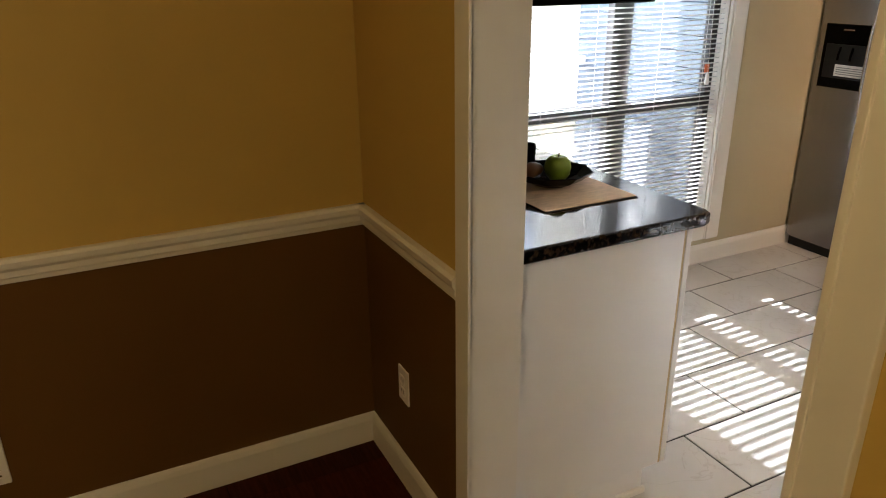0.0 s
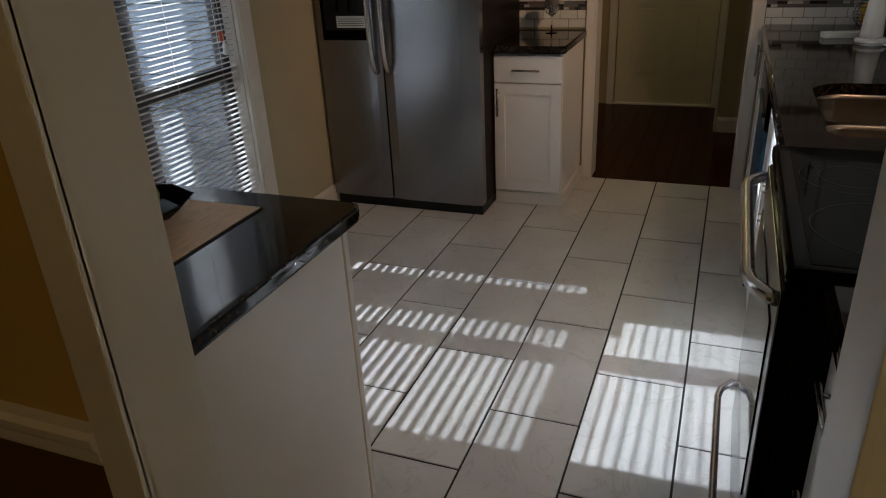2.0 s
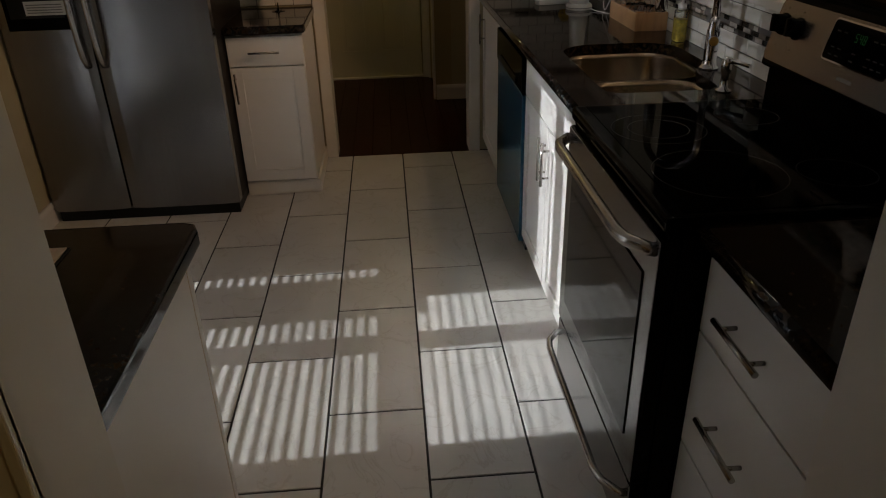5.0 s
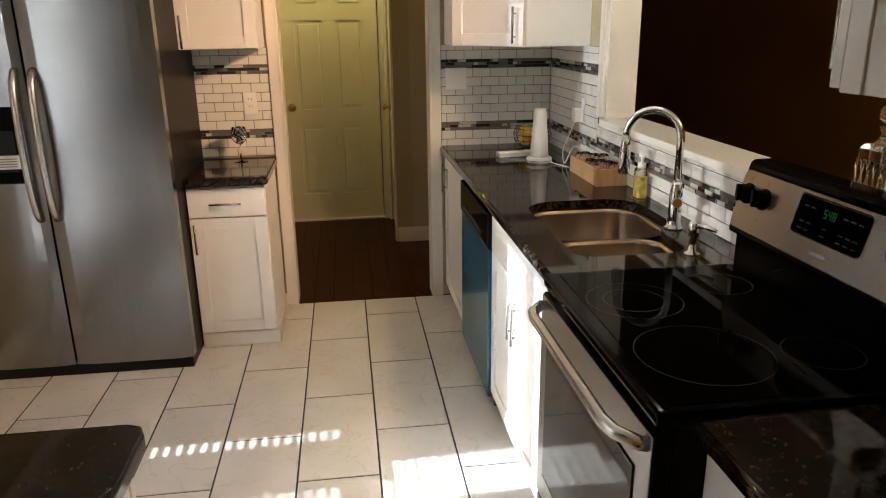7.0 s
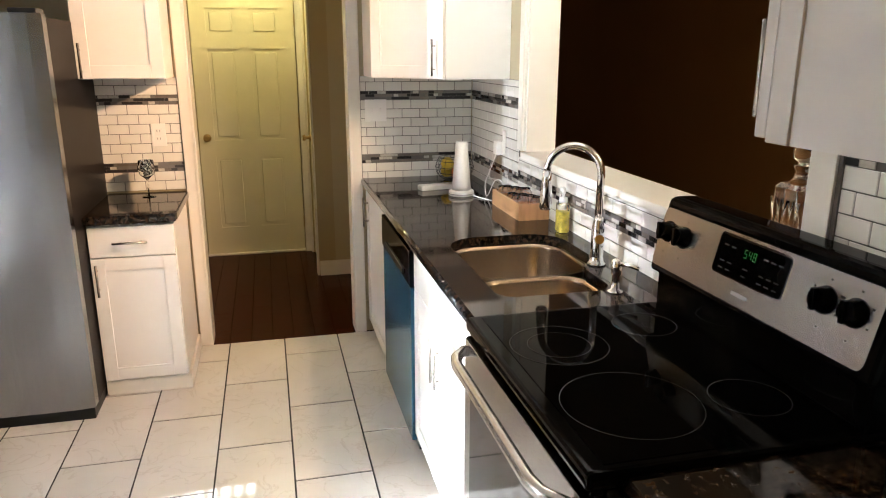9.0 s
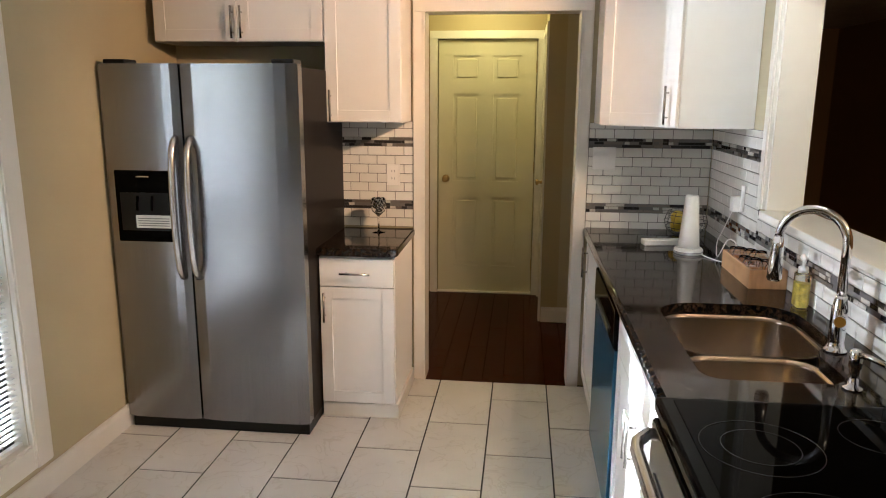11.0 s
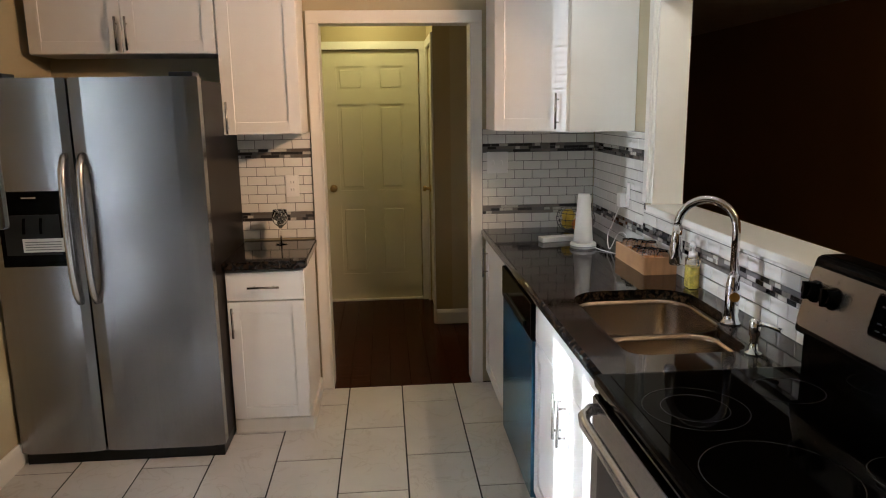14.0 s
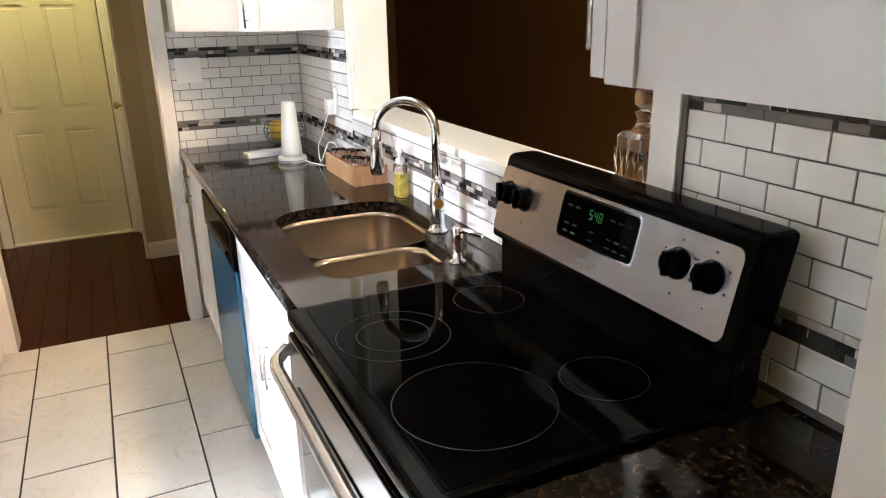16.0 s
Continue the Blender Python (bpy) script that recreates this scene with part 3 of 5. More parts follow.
# one bowl is deep and wide, the other smaller: a D-shaped cut
SKX0, SKX1, SKY0, SKY1 = 3.122, 3.815, -0.560, -0.120
cut = arc(SKX0 + 0.06, SKY1 - 0.06, 0.06, 90, 180, 6) + arc(SKX0 + 0.06, SKY0 + 0.145, 0.06, 180, 270, 6) + [(3.32, SKY0 + 0.085), (3.37, SKY0 + 0.07), (3.42, SKY0 + 0.03), (3.49, SKY0)] + arc(SKX1 - 0.13, SKY0 + 0.13, 0.13, 270, 360, 8) + arc(SKX1 - 0.13, SKY1 - 0.13, 0.13, 0, 90, 8)


def plate_with_hole(x0, x1, y0, y1, z0, z1, hole):
    """A slab with a hole in it, bridged by a fan of quads from hole to edge."""
    bm = bmesh.new()
    cx, cy = sum(p[0] for p in hole) / len(hole), sum(p[1] for p in hole) / len(hole)
    rim = []
    for hx, hy in hole:
        dx, dy = hx - cx, hy - cy
        s = min(((x1 - cx) / dx if dx > 1e-6 else 1e9), ((x0 - cx) / dx if dx < -1e-6 else 1e9), ((y1 - cy) / dy if dy > 1e-6 else 1e9), ((y0 - cy) / dy if dy < -1e-6 else 1e9))
        rim.append((cx + dx * s, cy + dy * s))
    corners = [(x0, y0), (x0, y1), (x1, y0), (x1, y1)]
    for c in corners:
        k = min(range(len(rim)), key=lambda i: (rim[i][0] - c[0]) ** 2 + (rim[i][1] - c[1]) ** 2)
        rim[k] = c
    n = len(hole)
    it, ib = [bm.verts.new((*p, z1)) for p in hole], [bm.verts.new((*p, z0)) for p in hole]
    ot, ob_ = [bm.verts.new((*p, z1)) for p in rim], [bm.verts.new((*p, z0)) for p in rim]
    for k in range(n):
        j = (k + 1) % n
        bm.faces.new((it[k], it[j], ot[j], ot[k]))
        bm.faces.new((ib[j], ib[k], ob_[k], ob_[j]))
        bm.faces.new((it[j], it[k], ib[k], ib[j]))
        bm.faces.new((ot[k], ot[j], ob_[j], ob_[k]))
    bmesh.ops.recalc_face_normals(bm, faces=bm.faces)
    return bm


bm = plate_with_hole(2.99, 3.87, YR + 0.003, -0.006, 0.876, COUNTER, cut)
box(bm, 3.87, XF - 0.015, YR + 0.003, -0.006, 0.876, COUNTER)
box(bm, SX1 + 0.002, 2.99, YR + 0.003, -0.006, 0.876, COUNTER)
top_ob = thing("countertop", "polished black granite counter round the sink", "countertop", (4.1, -0.32, 0.876))
part("slab", bm, GRANITE, top_ob)
part("front_edge", tube(bmesh.new(), [(SX1 + 0.004, -0.009, 0.8952), (XF - 0.017, -0.009, 0.8952)], 0.0186, 16), GRANITE, top_ob, "rounded polished edge")
hang(top_ob)
bm = boxes((XP1 + 0.002, SX0 - 0.002, YR + 0.003, -0.046, 0.876, COUNTER))
top_ob = thing("countertop", "polished black and brown granite counter beside the stove", "countertop", (1.95, -0.32, 0.876))
part("slab", bm, GRANITE, top_ob)
part("front_edge", tube(bmesh.new(), [(XP1 + 0.004, -0.049, 0.8952), (SX0 - 0.004, -0.049, 0.8952)], 0.0186, 16), GRANITE, top_ob, "rounded polished edge")
hang(top_ob)

# peninsula against the wall between the rooms
PNY, PNX = 0.905, 2.362
pen = thing("peninsula_cabinet", "white base cabinet with a plain end panel", "cabinet", (2.0, 1.5, 0))
part("body", boxes((XP1 + 0.003, 2.258, 0.946, 2.22, 0.095, 0.874)), WHITE, pen)
bm = boxes((XP1 + 0.003, 2.275, 0.925, 0.9455, 0.085, 0.874), bevel=0.001)
part("end_panel", bm, WHITE, pen, "plain white end panel")
part("foot_panel", boxes((XP1 + 0.003, 2.213, 0.9252, 0.9455, 0.0, 0.0848)), WHITE, pen)
part("base_moulding", boxes((XP1 + 0.003, 2.222, 0.912, 0.925, 0.0, 0.022), bevel=0.004), TRIM, pen)
part("door_gap", boxes((2.2755, 2.285, 0.9275, 0.960, 0.085, 0.874)), BRASSY, pen, "tan edge between panel and door")
part("door", boxes((2.2855, 2.305, 0.926, 1.55, 0.085, 0.874), bevel=0.002), WHITE, pen)
part("door", boxes((2.2855, 2.305, 1.555, 2.18, 0.085, 0.874), bevel=0.002), WHITE, pen)
part("toe_kick", boxes((XP1 + 0.003, 2.210, 0.946, 2.18, 0.0, 0.0945)), WHITE, pen)
hang(pen)
bm = prism(bmesh.new(), [(XP1 + 0.003, PNY), (PNX - 0.035, PNY)] + [(PNX - 0.010, PNY + 0.010), (PNX, PNY + 0.035)] + [(PNX, 2.235), (XP1 + 0.003, 2.235)], 0.876, COUNTER)
tagged(part("countertop", slab_edges(bm, 0.009), GRANITE), "polished black granite counter with a placemat on it", "countertop")

# ---- fridge ----
FX, FY0, FY1, FZ = 4.447, 1.315, 2.226, 1.735
fr = thing("refrigerator", "side-by-side stainless steel refrigerator with curved handles", "refrigerator", (4.8, 1.75, 0))
part("body", boxes((FX + 0.075, 5.235, FY0 + 0.006, FY1 - 0.006, 0.05, FZ - 0.012), bevel=0.004), SIDEF, fr, "dark textured cabinet sides")
part("kick_grille", boxes((FX + 0.030, 5.1, FY0 + 0.01, FY1 - 0.01, 0.0, 0.055), bevel=0.004), BLACKS, fr, "black kick grille")
SEAM = 1.850
def fridge_door(y0, y1):
    n, pts = 10, []
    for k in range(n + 1):
        s = k / n
        pts.append((FX + 0.012 * (abs(2 * s - 1) ** 6), y0 + (y1 - y0) * s))
    bm = prism(bmesh.new(), pts + [(FX + 0.070, y1), (FX + 0.070, y0)], 0.062, FZ)
    bmesh.ops.bevel(bm, geom=[e for e in bm.edges if abs(e.verts[0].co.z - e.verts[1].co.z) < 1e-6], offset=0.004, segments=2, affect="EDGES")
    return part("door", bm, STEEL, fr, "brushed stainless steel door")
d1, d2 = fridge_door(SEAM + 0.005, FY1), fridge_door(FY0, SEAM - 0.005)
for door_ob, y in ((d1, SEAM + 0.036), (d2, SEAM - 0.036)):
    pts = [(FX + 0.004, y, 0.775)]
    for k in range(15):
        s = k / 14
        pts.append((FX - 0.058 * math.sin(math.pi * min(max((s * 1.0), 0), 1)) ** 0.32 if 0 < k < 14 else FX - 0.004, y, 0.775 + 0.635 * s))
    pts.append((FX + 0.004, y, 1.41))
    part("handle", tube(bmesh.new(), pts, 0.0155, 14), STEELH, door_ob, "curved brushed steel handle")
DX = FX - 0.004
disp = part("dispenser", boxes((DX, FX + 0.02, 1.917, 2.186, 0.938, 1.266), bevel=0.004), BLACKG, d1, "black ice and water dispenser")
for (y0, y1, z0, z1, dep, mt, nm) in ((1.935, 2.165, 0.99, 1.165, 0.001, BLACKS, "recess"), (1.925, 2.095, 1.003, 1.062, 0.0025, PAPER, "paper_label")):
    part(nm, boxes((DX - dep, DX, y0, y1, z0, z1)), mt, disp)
for z in (1.014, 1.025, 1.036, 1.047):
    part("printed_line", boxes((DX - 0.0032, DX - 0.0026, 1.935, 2.085, z - 0.002, z + 0.002)), INK, disp)
for y in (2.01, 2.08):
    part("paddle", tube(bmesh.new(), [(DX - 0.001, y, 1.15), (DX - 0.012, y, 1.115), (DX - 0.014, y, 1.085)], 0.006, 8), BLACKG, disp)
part("badge", boxes((DX - 0.002, DX, 2.02, 2.08, 1.235, 1.241)), NICKEL, disp)
for y in (FY1 - 0.12, FY0 + 0.02):
    part("hinge_cover", boxes((FX + 0.02, FX + 0.13, y, y + 0.10, FZ, FZ + 0.020), bevel=0.006), BLACKS, fr)
for y in (FY0 + 0.05, FY1 - 0.05):
    part("foot", tube(bmesh.new(), [(FX + 0.075, y, 0.0), (FX + 0.075, y, 0.02)], 0.02, 12), BLACKS, fr)
hang(fr)

# ---- stove ----
st = thing("electric_range", "black and stainless electric range with a glass cooktop", "stove", ((SX0 + SX1) / 2, -0.3, 0))
part("body", boxes((SX0 + 0.004, SX1 - 0.004, YR + 0.03, -0.012, 0.02, 0.890)), BLACKG, st, "black enamel sides")
CT = 0.928
top = bmesh.new()
box(top, SX0 - 0.002, SX1 + 0.002, -0.575, 0.026, 0.892, CT, bevel=0.012, seg=3)
cook = part("cooktop", top, BLACKG, st, "black cooktop frame")
part("glass_plate", boxes((SX0 + 0.022, SX1 - 0.022, -0.510, -0.012, CT, CT + 0.0015)), CERAMIC, cook, "black ceramic glass")
def ring(cx, cy, r, w=0.0009):
    bm = bmesh.new()
    n = 56
    a = [bm.verts.new((cx + (r - w) * math.cos(2 * math.pi * k / n), cy + (r - w) * math.sin(2 * math.pi * k / n), CT + 0.0022)) for k in range(n)]
    b = [bm.verts.new((cx + (r + w) * math.cos(2 * math.pi * k / n), cy + (r + w) * math.sin(2 * math.pi * k / n), CT + 0.0022)) for k in range(n)]
    for k in range(n):
        bm.faces.new((a[k], a[(k + 1) % n], b[(k + 1) % n], b[k]))
    return part("burner_ring", bm, PRINT, cook)
for cx, cy, r in ((2.432, -0.160, 0.138), (2.735, -0.136, 0.115), (2.735, -0.136, 0.074), (2.400, -0.400, 0.078), (2.808, -0.395, 0.079)):
    ring(cx, cy, r)
oven = part("oven_door", boxes((SX0 + 0.006, SX1 - 0.006, -0.010, 0.0262, 0.255, 0.878), bevel=0.005), BLACKG, st, "black oven door with a stainless face")
part("door_face", boxes((SX0 + 0.010, SX1 - 0.010, 0.0264, 0.030, 0.259, 0.874), bevel=0.0015), STEEL, oven, "brushed stainless face")
part("oven_window", boxes((SX0 + 0.075, SX1 - 0.075, 0.0302, 0.0335, 0.345, 0.775), bevel=0.001), OVENG, oven, "dark oven window")
part("door_top_trim", boxes((SX0 + 0.006, SX1 - 0.006, -0.008, 0.016, 0.880, 0.891), bevel=0.002), BLACKG, st)
def oven_handle(z, parent_ob, drop, r):
    xs = [SX0 + 0.035 + (SX1 - SX0 - 0.07) * k / 16 for k in range(17)]
    pts = [(xs[0], 0.028, z - drop)] + [(x, 0.028 + 0.052 * min(1, math.sin(math.pi * k / 16) * 3.0 + 0.25), z) for k, x in enumerate(xs)] + [(xs[-1], 0.028, z - drop)]
    return part("handle", tube(bmesh.new(), pts, r, 12), STEELH, parent_ob, "brushed steel bar handle")
oven_handle(0.850, oven, 0.004, 0.0145)
bot = part("storage_drawer", boxes((SX0 + 0.006, SX1 - 0.006, -0.010, 0.0242, 0.065, 0.248), bevel=0.005), BLACKG, st, "black storage drawer with a stainless face")
part("drawer_face", boxes((SX0 + 0.010, SX1 - 0.010, 0.0244, 0.028, 0.069, 0.244), bevel=0.0015), STEEL, bot, "brushed stainless face")
oven_handle(0.205, bot, 0.004, 0.010)
for x in (SX0 + 0.05, SX1 - 0.05):
    for y in (-0.08, -0.52):
        part("foot", tube(bmesh.new(), [(x, y, 0.0), (x, y, 0.02)], 0.02, 10), BLACKS, st)
# back panel: leans back a little, black shell with a steel face
def lean(bm, y_at, z_at, k):
    for v in bm.verts:
        v.co.y -= (v.co.z - z_at) * k
    return bm
LEAN = 0.24
FZ0, FYF = 1.04, -0.488          # foot of the control face
def shell(x0, x1, d0, d1, z0, z1, bevel=0.0, seg=2):
    """A slab lying on the leaning control face; d0 and d1 are depths off the face."""
    b = boxes((x0, x1, FYF + d0, FYF + d1, z0, z1))
    if bevel:
        bmesh.ops.bevel(b, geom=b.edges[:], offset=bevel, segments=seg, affect="EDGES", profile=0.6)
    return lean(b, 0, FZ0, LEAN)
BP0 = SX0 - 0.016
bgp = part("back_panel", shell(BP0, SX1, -0.085, -0.002, 1.022, 1.222, 0.02, 4), BLACKG, st, "black back panel shell")
part("riser", boxes((SX0 + 0.006, SX1 - 0.006, -0.585, -0.515, 0.925, 1.06), bevel=0.008), BLACKG, bgp)
outline = rounded(BP0 + 0.026, SX1 - 0.012, 1.045, 1.196, 0.018)
face = part("control_face", lean(prism(bmesh.new(), outline, FYF - 0.004, FYF + 0.001, axis="y"), 0, FZ0, LEAN), STEELH, bgp, "brushed steel control face")
outline = rounded(2.470, 2.704, 1.100, 1.186, 0.010)
part("display_rim", lean(prism(bmesh.new(), rounded(2.466, 2.708, 1.096, 1.190, 0.012), FYF, FYF + 0.0022, axis="y"), 0, FZ0, LEAN), CHROME, bgp)
part("display", lean(prism(bmesh.new(), outline, FYF, FYF + 0.004, axis="y"), 0, FZ0, LEAN), BLACKG, bgp, "black display with green digits")
GREEN = glow("green_clock_digits", (0.05, 0.5, 0.08), 0.013)
GREEN.node_tree.nodes["Principled BSDF"].inputs["Base Color"].default_value = (0.002, 0.004, 0.002, 1)
clock = bmesh.new()
SEGMENTS = {"5": "afgcd", "4": "fgbc", "8": "abcdefg"}
for digit, dx in (("5", 2.606), ("4", 2.591), ("8", 2.576)):
    hw, hh, w_ = 0.0045, 0.009, 0.0009
    places = {"a": (-hw, hw, hh - w_, hh), "d": (-hw, hw, -hh, -hh + w_), "g": (-hw, hw, -w_ / 2, w_ / 2), "f": (hw - w_, hw, 0, hh), "e": (hw - w_, hw, -hh, 0), "b": (-hw, -hw + w_, 0, hh), "c": (-hw, -hw + w_, -hh, 0)}
    for k in SEGMENTS[digit]:
        x0, x1, z0, z1 = places[k]
        box(clock, dx + x0, dx + x1, FYF + 0.004, FYF + 0.0047, 1.160 + z0, 1.160 + z1)
part("clock", lean(clock, 0, FZ0, LEAN), GREEN, bgp)
for x in (2.492, 2.516, 2.540, 2.594, 2.650, 2.676):
    for z in (1.112, 1.128, 1.164):
        if x != 2.594 or z < 1.14:
            part("key", shell(x - 0.007, x + 0.007, 0.004, 0.0046, z - 0.0015, z + 0.0015), KEYP, bgp)
for x in (2.288, 2.362, 2.845, 2.918):
    bm = bmesh.new()
    zk = 1.137
    a = Vector((x, FYF - (zk - FZ0) * LEAN, zk))
    off = Vector((0, 1, LEAN)).normalized()
    tube(bm, [a, a + off * 0.004, a + off * 0.006, a + off * 0.024, a + off * 0.027], [0.028, 0.028, 0.024, 0.0215, 0.019], 24)
    c = a + off * 0.030
    box(bm, x - 0.006, x + 0.006, c.y - 0.006, c.y + 0.005, zk + 0.005 - 0.022, zk + 0.005 + 0.022, bevel=0.002)
    part("knob", bm, BLACKG, bgp, "black control knob")
    for dx, dz in ((0, -0.052), (0, 0.040), (-0.034, 0.018), (0.034, 0.018), (-0.034, -0.018), (0.034, -0.018)):
        part("mark", shell(x + dx - 0.0025, x + dx + 0.0025, 0.001, 0.0014, zk + dz - 0.0018, zk + dz + 0.0018), BLACKS, bgp)
part("badge", shell(2.562, 2.618, 0.001, 0.0015, 1.066, 1.0735), INK, bgp)
hang(st)

# ---- sink and tap ----
def bowl(x0, x1, y0, y1, depth, r):
    top_o, low_o = rounded(x0, x1, y0, y1, r), rounded(x0 + 0.025, x1 - 0.025, y0 + 0.025, y1 - 0.025, r * 0.8)
    rim = rounded(x0 - 0.012, x1 + 0.012, y0 - 0.012, y1 + 0.012, r + 0.012)
    bm = bmesh.new()
    lv = [[bm.verts.new((x, y, z)) for x, y in o] for o, z in ((rim, 0.8755), (top_o, 0.8745), (top_o, 0.86), (low_o, 0.875 - depth + 0.02), (rounded(x0 + 0.045, x1 - 0.045, y0 + 0.045, y1 - 0.045, r * 0.6), 0.875 - depth))]
    for a, b in zip(lv, lv[1:]):
        for k in range(len(a)):
            f = bm.faces.new((a[k], a[(k + 1) % len(a)], b[(k + 1) % len(b)], b[k]))
            f.smooth = True
    bm.faces.new(lv[-1])
    return bm
sk = thing("double_sink", "undermount stainless steel sink with two bowls", "sink", (3.44, -0.34, 0.68))
part("large_bowl", bowl(3.415, 3.805, -0.545, -0.130, 0.20, 0.10), SINKM, sk)
part("small_bowl", bowl(3.132, 3.385, -0.47, -0.130, 0.17, 0.07), SINKM, sk)
for x, y, z in ((3.62, -0.335, 0.677), (3.255, -0.31, 0.707)):
    part("drain", lathe(bmesh.new(), [(0.0, 0.0), (0.030, 0.001), (0.042, 0.004), (0.044, 0.0)], (x, y, z), 24), CHROME, sk)
hang(sk)
tap = thing("kitchen_faucet", "polished chrome gooseneck faucet with a pull-down head", "faucet", (3.372, -0.532, COUNTER))
fx, fy = 3.372, -0.532
part("base", lathe(bmesh.new(), [(0.031, 0), (0.031, 0.006), (0.024, 0.012), (0.021, 0.03), (0.021, 0.12), (0.016, 0.15), (0.014, 0.16)], (fx, fy, COUNTER), 24), CHROME, tap)
dirx, diry = 0.55, 0.83
R = 0.088
pts = [(fx, fy, COUNTER + 0.15), (fx, fy, COUNTER + 0.30)]
for k in range(1, 15):
    a = math.pi * k / 14
    pts.append((fx + dirx * R * (1 - math.cos(a)), fy + diry * R * (1 - math.cos(a)), COUNTER + 0.30 + R * math.sin(a)))
part("gooseneck", tube(bmesh.new(), pts, 0.0125, 14), CHROME, tap)
ex, ey = fx + dirx * 2 * R, fy + diry * 2 * R
part("spray_head", tube(bmesh.new(), [(ex, ey, COUNTER + 0.302), (ex, ey, COUNTER + 0.27), (ex + 0.002, ey, COUNTER + 0.25), (ex + 0.004, ey, COUNTER + 0.18), (ex + 0.004, ey, COUNTER + 0.172)], [0.0135, 0.016, 0.018, 0.021, 0.017], 16), CHROME, tap)
lv = part("lever", tube(bmesh.new(), [(fx - 0.01, fy, COUNTER + 0.09), (fx - 0.055, fy + 0.02, COUNTER + 0.10)], [0.017, 0.015], 12), CHROME, tap)
hang(tap)
pump = thing("soap_dispenser", "chrome counter-mounted soap pump", "soap dispenser", (3.098, -0.462, COUNTER))
part("base", lathe(bmesh.new(), [(0.023, 0), (0.023, 0.005), (0.012, 0.010), (0.011, 0.05), (0.015, 0.055), (0.015, 0.095), (0.010, 0.10), (0.0, 0.102)], (3.098, -0.462, COUNTER), 18), CHROME, pump)
part("spout", tube(bmesh.new(), [(3.098, -0.462, COUNTER + 0.088), (3.065, -0.478, COUNTER + 0.092), (3.025, -0.497, COUNTER + 0.088)], [0.009, 0.007, 0.006], 10), CHROME, pump)
hang(pump)

# ---- microwave over the peninsula ----
mw = thing("microwave_oven", "black microwave with a stainless front mounted on the wall", "microwave", (1.9, 1.34, 1.47))
part("body", boxes((XP1 + 0.002, 2.103, 0.960, 1.720, 1.47, 1.885), bevel=0.004), BLACKG, mw, "black gloss casing")
part("door", boxes((2.105, 2.121, 0.957, 1.723, 1.470, 1.808), bevel=0.004), STEEL, mw, "stainless door edge")
part("vent_grille", boxes((2.105, 2.118, 0.957, 1.723, 1.814, 1.885), bevel=0.004), STEEL, mw, "stainless vent strip")
hang(mw)
# ---- window, blind, outside ----
win = tagged(new("window_1"), "tall dark-framed double window with white casing", "window", kind="structure")
DARKF = material("dark_bronze_window_frame", (0.030, 0.027, 0.025), 0.4)
WY = YL + 0.075
bm = bmesh.new()
for x0, x1 in ((WX0, WX0 + 0.045), (3.108, 3.222), (WX1 - 0.045, WX1)):
    box(bm, x0, x1, WY - 0.02, WY + 0.03, WZ0, WZ1, bevel=0.003)
for z0, z1 in ((WZ0, WZ0 + 0.05), (0.872, 0.932), (WZ1 - 0.045, WZ1)):
    for xa, xb in ((WX0 + 0.045, 3.108), (3.222, WX1 - 0.045)):
        box(bm, xa, xb, WY - 0.018, WY + 0.028, z0, z1, bevel=0.003)
part("window_frame", bm, DARKF, win, "dark bronze frame")
for xa, xb in ((WX0 + 0.045, 3.108), (3.222, WX1 - 0.045)):
    for z0, z1 in ((WZ0 + 0.05, 0.872), (0.932, WZ1 - 0.045)):
        p = part("pane", boxes((xa, xb, WY + 0.003, WY + 0.007, z0, z1)), PANE, win)
        p.visible_shadow = False
SCREEN = bpy.data.materials.new("insect_screen_mesh")
SCREEN.use_nodes = True
sn, sl = SCREEN.node_tree.nodes, SCREEN.node_tree.links
st_, sm_ = sn.new("ShaderNodeBsdfTransparent"), sn.new("ShaderNodeMixShader")
sn["Principled BSDF"].inputs["Base Color"].default_value = (0.22, 0.22, 0.23, 1)
sn["Principled BSDF"].inputs["Roughness"].default_value = 0.7
sm_.inputs["Fac"].default_value = 0.30
sl.new(st_.outputs[0], sm_.inputs[1])
sl.new(sn["Principled BSDF"].outputs[0], sm_.inputs[2])
sl.new(sm_.outputs[0], sn["Material Output"].inputs["Surface"])
for xa, xb in ((WX0 + 0.045, 3.108), (3.222, WX1 - 0.045)):
    part("insect_screen", boxes((xa, xb, WY + 0.0295, WY + 0.0300, WZ0 + 0.02, 0.89)), SCREEN, win, "fine grey insect screen")
bm = bmesh.new()
for x0, x1 in ((WX0 - 0.11, WX0), (WX1, WX1 + 0.11)):
    box(bm, x0, x1, YL - 0.020, YL, WZ0 - 0.095, WZ1 + 0.085, bevel=0.004)
    box(bm, x0 + 0.012, x1 - 0.012, YL - 0.026, YL - 0.019, WZ0 - 0.095, WZ1 + 0.075, bevel=0.003)
box(bm, WX0, WX1, YL - 0.020, YL, WZ1, WZ1 + 0.085, bevel=0.004)
box(bm, WX0, WX1, YL - 0.020, YL, WZ0 - 0.095, WZ0, bevel=0.004)
part("window_casing", bm, TRIM, win, "white painted casing")
bm = boxes((WX0, WX0 + 0.006, YL, WY - 0.02, WZ0, WZ1), (WX1 - 0.006, WX1, YL, WY - 0.02, WZ0, WZ1), (WX0, WX1, YL, WY - 0.02, WZ1 - 0.006, WZ1), (WX0, WX1, YL - 0.01, WY - 0.02, WZ0, WZ0 + 0.008))
part("window_sill", bm, TRIM, win)

